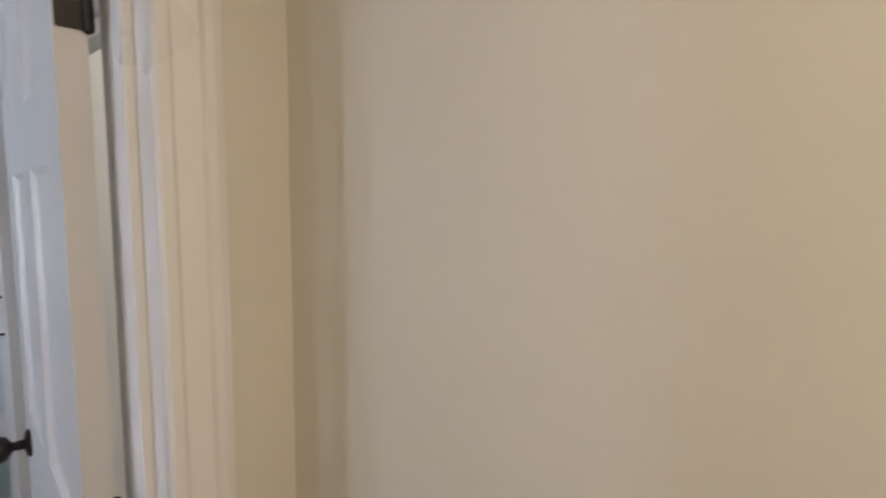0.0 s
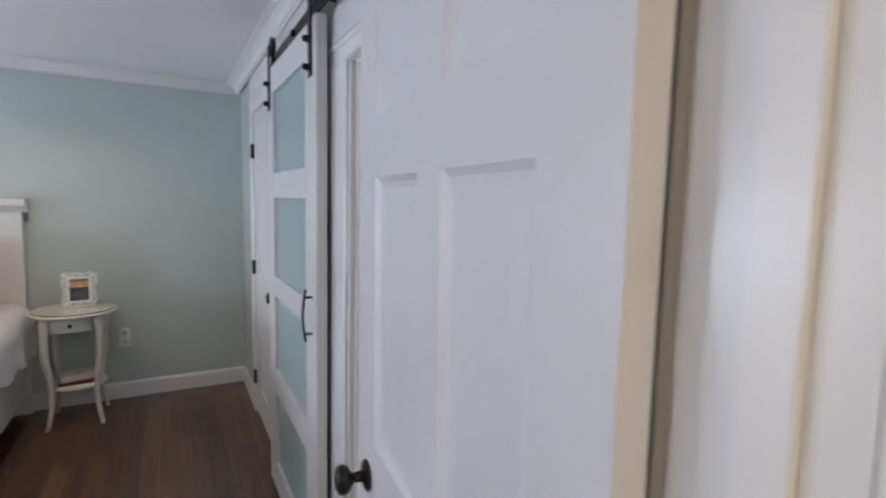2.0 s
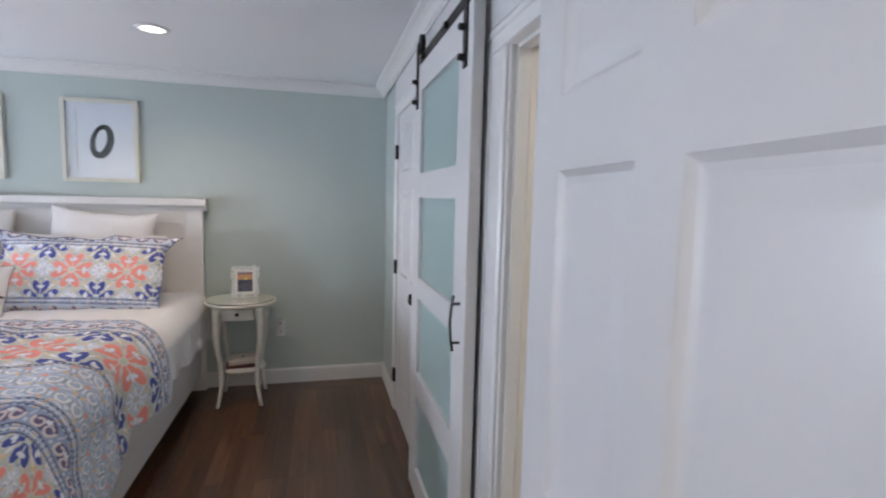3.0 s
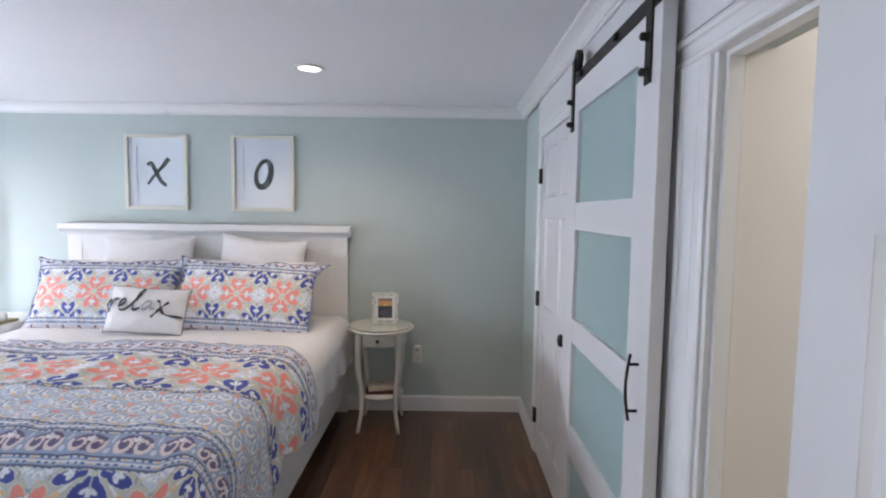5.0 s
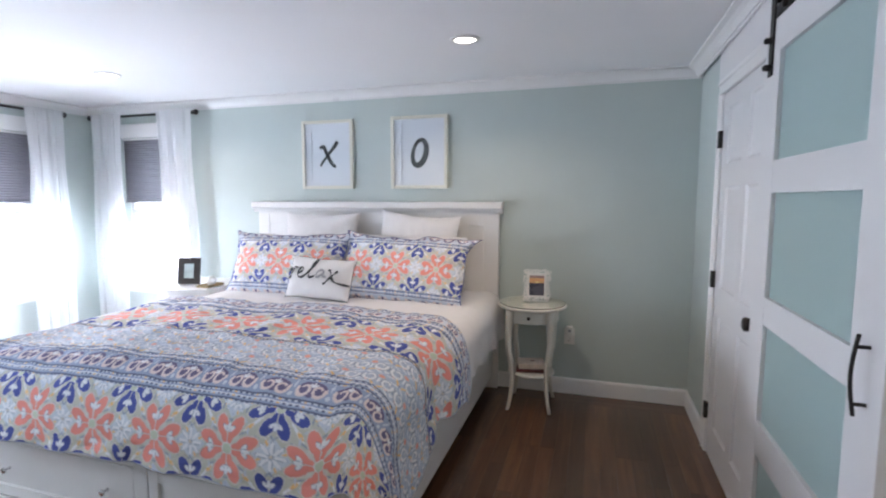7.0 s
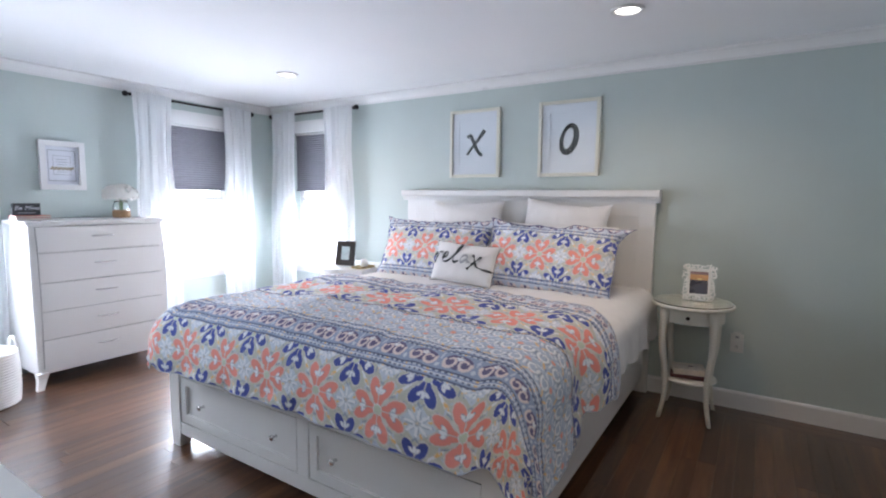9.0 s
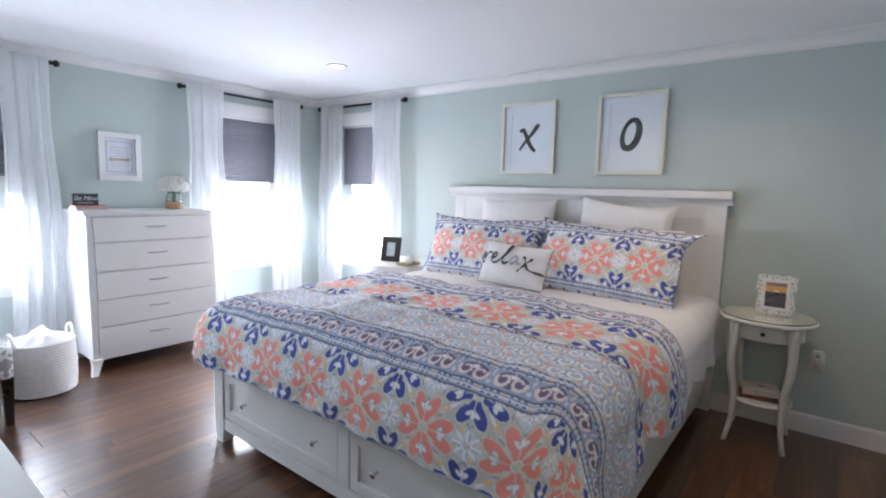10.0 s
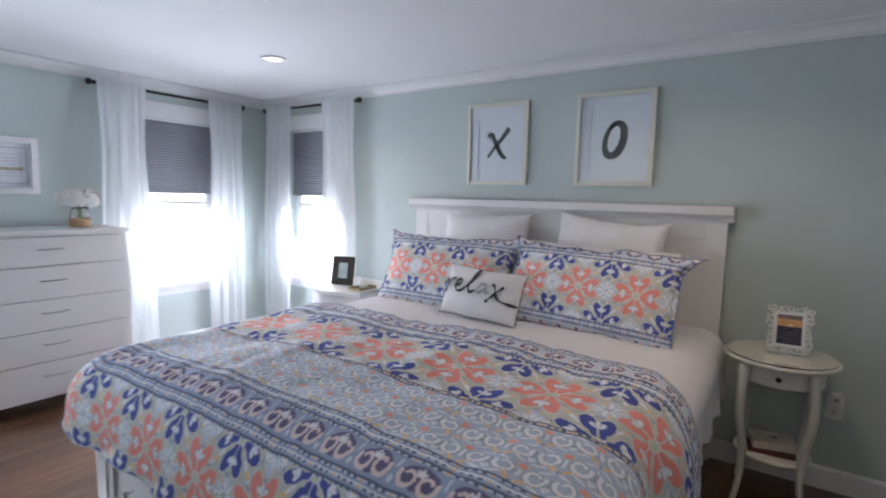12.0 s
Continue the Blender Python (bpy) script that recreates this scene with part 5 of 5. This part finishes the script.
part("tabletop", loft(bmesh.new(), bow(0.0, 0.50, 0.275, 0.085, 0.700, 0.726)), FURN, n2)
part("carcass", loft(bmesh.new(), bow(0.015, 0.475, 0.255, 0.080, 0.10, 0.700)), FURN, n2)
for z0, z1 in ((0.43, 0.68), (0.16, 0.41)):
    bm = bmesh.new()
    a, b = bow(0.4, 0.478, 0.225, 0.090, z0, z1)
    dd = part("drawer", loft(bm, [a, b]), FURN, n2)
    bm = bmesh.new()
    part("drawer_knob", lathe(bm, ((0, 0), (0.005, 0), (0.005, 0.012), (0.012, 0.018), (0.010, 0.026), (0, 0.028)), 14, pose(0.566, 0, (z0 + z1) / 2, 0, 90)), CHROME, dd, smooth=True)
for y in (-0.235, 0.235):
    for x in (0.04, 0.44):
        bm = bmesh.new()
        part("foot", loft(bm, [[(x + sx_ * k, y + sy_ * k, z) for sx_, sy_ in ((-1, -1), (1, -1), (1, 1), (-1, 1))] for z, k in ((0, 0.016), (0.10, 0.024))]), FURN, n2)
bf, pm = photo_frame("black_photo_frame", (0.405, -3.815, 0.7265), 14, 0.2, 0.22, 10, "black wooden photo frame with a pale print")
bm = bmesh.new()
for q in ((-0.092, -0.042, 0.0, 0.218), (0.042, 0.092, 0.0, 0.218), (-0.042, 0.042, 0.0, 0.050), (-0.042, 0.042, 0.168, 0.218)):
    box(bm, *q, -0.008, 0.010, bevel=0.002)
bm.transform(pm)
part("frame", bm, DARKW, bf)
bm = boxes((-0.042, 0.042, 0.050, 0.168, -0.004, 0.002))
bm.transform(pm)
part("print", bm, PALEPRINT, bf, "pale blue printed card")
ty_ = thing("trinket_tray", "small gold rimmed tray on the nightstand", "tray", (0.42, -3.585, 0.7265))
part("base", boxes((-0.09, 0.09, -0.055, 0.055, 0, 0.006), bevel=0.002), GOLD, ty_)
part("rim", boxes((-0.09, 0.09, -0.055, -0.050, 0.006, 0.018), (-0.09, 0.09, 0.050, 0.055, 0.006, 0.018), (-0.09, -0.085, -0.050, 0.050, 0.006, 0.018), (0.085, 0.09, -0.050, 0.050, 0.006, 0.018)), GOLD, ty_)
bl = tagged(finish("candle_globe", lathe(bmesh.new(), [(0.0, 0.0)] + [(0.038 * math.sin(a), 0.038 - 0.038 * math.cos(a)) for a in [0.4 + 2.3 * i / 10 for i in range(11)]] + [(0.0, 0.072)], 20), PLASTIC, None, True, pose(0.42, -3.575, 0.733)), "round white ceramic candle globe on the tray", "candle")

# ---- dresser ----
DX, DY0, DY1 = 1.922, -5.255, -4.790
dresser = thing("dresser", "tall white five-drawer dresser with bowed sides", "dresser")


def bomb(z):
    k = min(max((z - 0.10) / 1.02, 0), 1)
    return 0.434 + 0.012 * math.sin(math.pi * (1 - k) ** 0.8), DY1 + 0.030 * math.sin(math.pi * (1 - k) ** 0.8)


secs = []
for i in range(17):
    z = 0.098 + 1.024 * i / 16
    hw, fy = bomb(z)
    secs.append([(DX - hw, DY0, z), (DX + hw, DY0, z), (DX + hw, fy - 0.004, z), (DX + hw - 0.006, fy, z), (DX - hw + 0.006, fy, z), (DX - hw, fy - 0.004, z)])
part("carcass", loft(bmesh.new(), secs), FURN, dresser)
part("top", boxes((DX - 0.452, DX + 0.452, DY0 - 0.005, DY1 + 0.018, 1.122, 1.148), bevel=0.005), FURN, dresser)
for x in (-1, 1):
    for front in (0, 1):
        sc = []
        for z, o, k in ((0.0, 0.018, 0.020), (0.03, 0.008, 0.021), (0.07, -0.002, 0.025), (0.11, -0.006, 0.034)):
            cx_ = DX + x * (0.420 + o)
            cy_ = (DY1 + 0.004 + o) if front else DY0 + 0.04
            sc.append([(cx_ + a * k, cy_ + b * k, z) for a, b in ((-1, -1), (1, -1), (1, 1), (-1, 1))])
        part("leg", loft(bmesh.new(), sc), FURN, dresser)
for z0, z1 in ((0.940, 1.108), (0.736, 0.930), (0.541, 0.726), (0.343, 0.531), (0.140, 0.333)):
    sc = []
    for i in range(5):
        z = z0 + (z1 - z0) * i / 4
        fy = bomb(z)[1]
        sc.append([(DX - 0.398, fy - 0.01, z), (DX + 0.398, fy - 0.01, z), (DX + 0.398, fy + 0.009, z), (DX - 0.398, fy + 0.009, z)])
    dd = part("drawer", loft(bmesh.new(), sc), FURN, dresser)
    # near-black slab round the drawer: the shade of its gap, put in as colour
    gap = []
    for i in range(5):
        z = z0 - 0.0018 + (z1 - z0 + 0.0036) * i / 4
        fy = bomb(z)[1]
        gap.append([(DX - 0.3998, fy - 0.01, z), (DX + 0.3998, fy - 0.01, z), (DX + 0.3998, fy + 0.0012, z), (DX - 0.3998, fy + 0.0012, z)])
    part("gap_shade_strip", loft(bmesh.new(), gap), SLOT, dd)
    zm = (z0 + z1) / 2 + 0.012
    fy = bomb(zm)[1] + 0.009
    bm = bmesh.new()
    tube(bm, [(DX - 0.068 + 0.136 * i / 12, fy + 0.006 + 0.016 * math.sin(math.pi * i / 12), zm) for i in range(13)], 0.0042, 8)
    for x in (-0.066, 0.066):
        tube(bm, [(DX + x, fy - 0.001, zm), (DX + x, fy + 0.008, zm)], 0.0045, 8)
    part("pull", bm, CHROME, dd, "slim nickel bow pull", True)

book("book", 0.205, 0.15, 0.018, PAPER, pose(2.262, -5.03, 1.1485, 0, 0, 3), "thin white book under the sign on the dresser")
book("book", 0.200, 0.145, 0.016, RED, pose(2.262, -5.03, 1.167, 0, 0, -2), "thin coral red book under the sign on the dresser")
sg = thing("word_sign", "small black block sign with white lettering", "sign", (2.285, -5.02, 1.1835), rz=2)
part("block", boxes((-0.080, 0.080, -0.012, 0.012, 0, 0.082), bevel=0.002), INK, sg)


def words(text, size, shear, material, parent, m, name="lettering"):
    cu = bpy.data.curves.new(name, "FONT")
    cu.body, cu.size, cu.shear, cu.align_x, cu.extrude = text, size, shear, "CENTER", 0.0004
    tmp = new(name, cu)
    bpy.context.view_layer.update()
    me = bpy.data.meshes.new_from_object(tmp.evaluated_get(bpy.context.evaluated_depsgraph_get()))
    bpy.data.objects.remove(tmp)
    me.transform(m)
    me.materials.clear()
    me.materials.append(material)
    ob = new(name, me)
    ob.parent = parent
    return ob


words("Be Mine", 0.044, 0.35, PAPER, sg, pose(0, 0.0127, 0.036, 90, 0, 180))
part("lower_line", boxes((-0.05, 0.05, 0.012, 0.0126, 0.014, 0.020)), GREYINK, sg)

va = thing("flower_jar", "glass jar of white hydrangea with jute-wrapped base", "vase", (1.672, -5.02, 1.1485))
bm = bmesh.new()
part("jar", lathe(bm, ((0, 0.002), (0.054, 0.002), (0.059, 0.010), (0.059, 0.098), (0.047, 0.118), (0.047, 0.135), (0.043, 0.135), (0.043, 0.118), (0.054, 0.096), (0.054, 0.012), (0, 0.008)), 28), CLEAR, va, "clear glass jar", True)
bm = bmesh.new()
part("jute_band", lathe(bm, ((0.0598, 0.006), (0.0618, 0.010), (0.0618, 0.052), (0.0598, 0.056)), 28), JUTE, va, "brown jute band")
bm = bmesh.new()
for k in range(7):
    a = k * 0.9
    tube(bm, [(0.018 * math.cos(a), 0.018 * math.sin(a), 0.015), (0.012 * math.cos(a + 2), 0.012 * math.sin(a + 2), 0.10), (0.05 * math.cos(a), 0.05 * math.sin(a), 0.16)], 0.003, 6)
part("stems", bm, LEAF, va)
g = random.Random(7)
bm = bmesh.new()
for k in range(420):
    th, ph = g.uniform(0, 6.28), math.acos(g.uniform(-0.25, 1))
    cc = Vector((0.125 * math.sin(ph) * math.cos(th), 0.095 * math.sin(ph) * math.sin(th), 0.176 + 0.084 * math.cos(ph)))
    cc *= 1 + g.uniform(-0.05, 0.05)
    nn = Vector((cc.x, cc.y, cc.z - 0.16)).normalized()
    qm = Matrix.Translation(cc) @ nn.to_track_quat("Z", "Y").to_matrix().to_4x4() @ Matrix.Rotation(g.uniform(0, 6.28), 4, "Z")
    for j in range(4):
        r = g.uniform(0.010, 0.016)
        m = qm @ Matrix.Rotation(j * 1.5708, 4, "Z")
        bm.faces.new([bm.verts.new(m @ Vector(p)) for p in ((0, 0, 0), (r * 0.7, -r * 0.5, 0.003), (r * 1.2, 0, 0.001), (r * 0.7, r * 0.5, 0.003))])
part("blossoms", bm, PETAL, va, "clustered white hydrangea petals")["kind"] = "stuff"

# ---- basket, chair, console, heater ----
bk = thing("rope_basket", "round white cotton rope basket holding a white towel", "basket", (2.650, -4.735, 0))
prof = [(0.0, 0.004), (0.165, 0.004)]
coils = 19
for i in range(coils):
    z, r = 0.010 + 0.0172 * i, 0.170 + 0.010 * math.sin(math.pi * (i + 2) / (coils + 3))
    prof += [(r - 0.004, z), (r + 0.0025, z + 0.005), (r + 0.0025, z + 0.012)]
prof += [(prof[-1][0] - 0.004, 0.342), (prof[-1][0] - 0.012, 0.334), (0.160, 0.03), (0, 0.02)]
part("body", lathe(bmesh.new(), prof, 40), ROPE, bk, smooth=True)
for s in (-1, 1):
    bm = bmesh.new()
    a = radians(12 if s > 0 else 192)
    ctr, tan_ = Vector((0.168 * math.cos(a), 0.168 * math.sin(a), 0.322)), Vector((-math.sin(a), math.cos(a), 0))
    tube(bm, [ctr + tan_ * 0.045 * math.cos(math.pi * i / 12) + Vector((0, 0, 0.085 * math.sin(math.pi * i / 12))) for i in range(13)], 0.010, 8)
    part("handle", bm, ROPE, bk, smooth=True)
aa, bb = np.meshgrid(np.linspace(0, 6.2832, 70), np.linspace(0, 1, 30))
rad = 0.150 * (1 - bb) ** 0.6 * (1 + 0.06 * np.sin(5 * aa))
tx_, ty2 = rad * np.cos(aa) - 0.02, rad * np.sin(aa)
tw = sheet("towel", np.stack([tx_, ty2, 0.305 + 0.095 * bb ** 0.7 * (1 + 0.25 * np.cos(aa - 0.6)) + 0.016 * waves(tx_, ty2, 31, 3, 6)], -1), LINEN)
tw.matrix_basis = pose(2.650, -4.735, 0)
tagged(tw, "crumpled white cotton towel in the basket", "towel")


def damask():
    m = bpy.data.materials.new("grey_damask_fabric")
    m.use_nodes = True
    nt = m.node_tree
    b = nt.nodes["Principled BSDF"]
    b.inputs["Roughness"].default_value, b.inputs["Specular IOR Level"].default_value = 0.9, 0.2
    co = nt.nodes.new("ShaderNodeTexCoord")
    n = nt.nodes.new("ShaderNodeTexNoise")
    n.inputs["Scale"].default_value, n.inputs["Detail"].default_value, n.inputs["Distortion"].default_value = 14, 0, 2.2
    nt.links.new(co.outputs["Object"], n.inputs["Vector"])
    r = nt.nodes.new("ShaderNodeValToRGB")
    r.color_ramp.interpolation = "EASE"
    e = r.color_ramp.elements
    e[0].position, e[0].color = 0.47, (0.36, 0.36, 0.39, 1)
    e[1].position, e[1].color = 0.51, (0.76, 0.75, 0.74, 1)
    nt.links.new(n.outputs[0], r.inputs[0])
    nt.links.new(r.outputs[0], b.inputs["Base Color"])
    return m


DAMASK = damask()
ch = thing("side_chair", "grey and white damask side chair with dark wooden legs", "chair")
CX0, CX1, CY0, CY1 = 2.875, 3.42, -4.83, -4.275
part("seat", boxes((CX0, CX1, CY0, CY1, 0.262, 0.448), bevel=0.04), DAMASK, ch, smooth=True)
part("backrest", boxes((CX0 + 0.01, CX1 - 0.01, CY0 - 0.09, CY0 + 0.02, 0.30, 0.95), bevel=0.035), DAMASK, ch, smooth=True)
for x in (CX0 + 0.035, CX1 - 0.035):
    for y in (CY0 + 0.02, CY1 - 0.035):
        part("leg", loft(bmesh.new(), [[(x + a * k, y + b * k, z) for a, b in ((-1, -1), (1, -1), (1, 1), (-1, 1))] for z, k in ((0, 0.017), (0.275, 0.028))]), DARKW, ch, "dark espresso wooden leg")

co_ = thing("low_dresser", "low white lacquered dresser beside the entry wall", "dresser")
KX0, KX1, KY0, KY1 = 3.285, 3.815, -2.95, -1.50
part("top", boxes((KX0, KX1, KY0, KY1, 0.722, 0.750), bevel=0.003), FURN, co_)
part("carcass", boxes((KX0 + 0.02, KX1 - 0.005, KY0 + 0.015, KY1 - 0.015, 0.10, 0.722)), FURN, co_)
for i in range(3):
    for j in range(2):
        y0 = KY0 + 0.03 + (KY1 - KY0 - 0.06) / 2 * j
        y1 = y0 + (KY1 - KY0 - 0.06) / 2 - 0.01
        z0 = 0.12 + 0.2 * i
        dd = part("drawer", boxes((KX0 + 0.004, KX0 + 0.022, y0, y1, z0, z0 + 0.188), bevel=0.002), FURN, co_)
        bm = bmesh.new()
        part("drawer_knob", lathe(bm, ((0, 0), (0.005, 0), (0.005, 0.012), (0.012, 0.018), (0.010, 0.026), (0, 0.028)), 12, pose(KX0 + 0.004, (y0 + y1) / 2, z0 + 0.094, 0, -90)), CHROME, dd, smooth=True)
for x in (KX0 + 0.05, KX1 - 0.05):
    for y in (KY0 + 0.05, KY1 - 0.05):
        part("foot", boxes((x - 0.025, x + 0.025, y - 0.025, y + 0.025, 0, 0.10), bevel=0.003), FURN, co_)

ht = thing("baseboard_heater", "white metal baseboard heater under the window", "heater")
HP = ((0.016, 0.03), (0.055, 0.03), (0.062, 0.04), (0.062, 0.145), (0.050, 0.150), (0.050, 0.165), (0.045, 0.185), (0.016, 0.190))
part("cover", loft(bmesh.new(), [[(x, YW + d, z) for d, z in HP] for x in (0.20, 1.40)]), TRIM, ht)
part("vent_slot", boxes((0.21, 1.39, YW + 0.0505, YW + 0.0560, 0.152, 0.164)), SLOT, ht)
for x in (0.20, 0.79, 1.38):
    part("foot", boxes((x, x + 0.02, YW + 0.018, YW + 0.055, 0, 0.03)), TRIM, ht)

# ---- floor boards ----
g = random.Random(11)
PW = 0.0825
cache = {}


def board(length):
    key = round(length, 2)
    if key not in cache:
        me = bpy.data.meshes.new("plank")
        bm = bmesh.new()
        a, b, e = key / 2 - 0.0001, PW / 2 - 0.0003, 0.0006
        lo = [(-a, -b), (a, -b), (a, b), (-a, b)]
        rings = [[bm.verts.new((x - e * k * np.sign(x), y - e * k * np.sign(y), z)) for x, y in lo] for k, z in ((0, -0.018), (0, -0.0005), (1, 0.0))]
        for p, q in zip(rings, rings[1:]):
            for i in range(4):
                bm.faces.new((p[i], p[(i + 1) % 4], q[(i + 1) % 4], q[i]))
        bm.faces.new(rings[-1])
        bm.to_mesh(me)
        bm.free()
        me.materials.append(OAK)
        cache[key] = me
    return cache[key], key


for row in range(64):
    x, y = 2 * PW, -PW * (row + 0.5)
    first = True
    while x < XE + 0.12 - 0.02:
        ln = g.choice((0.7, 0.95, 1.2)) if first else g.choice((1.2, 1.5, 1.8))
        first = False
        if x + ln > XE + 0.12 - 0.3:
            ln = XE + 0.12 - x
        me, key = board(ln)
        p = new("plank", me)
        p.parent = FLOOR
        p.location = (x + ln / 2, y, 0)
        x += ln
for col in range(2):
    y = 0.0
    while y > -64 * PW + 0.01:
        ln = min(g.choice((0.9, 1.2, 1.5)), 64 * PW + y)
        me, key = board(ln)
        p = new("plank", me)
        p.parent = FLOOR
        p.matrix_basis = pose(PW * (col + 0.5), y - ln / 2, 0, 0, 0, 90)
        y -= ln
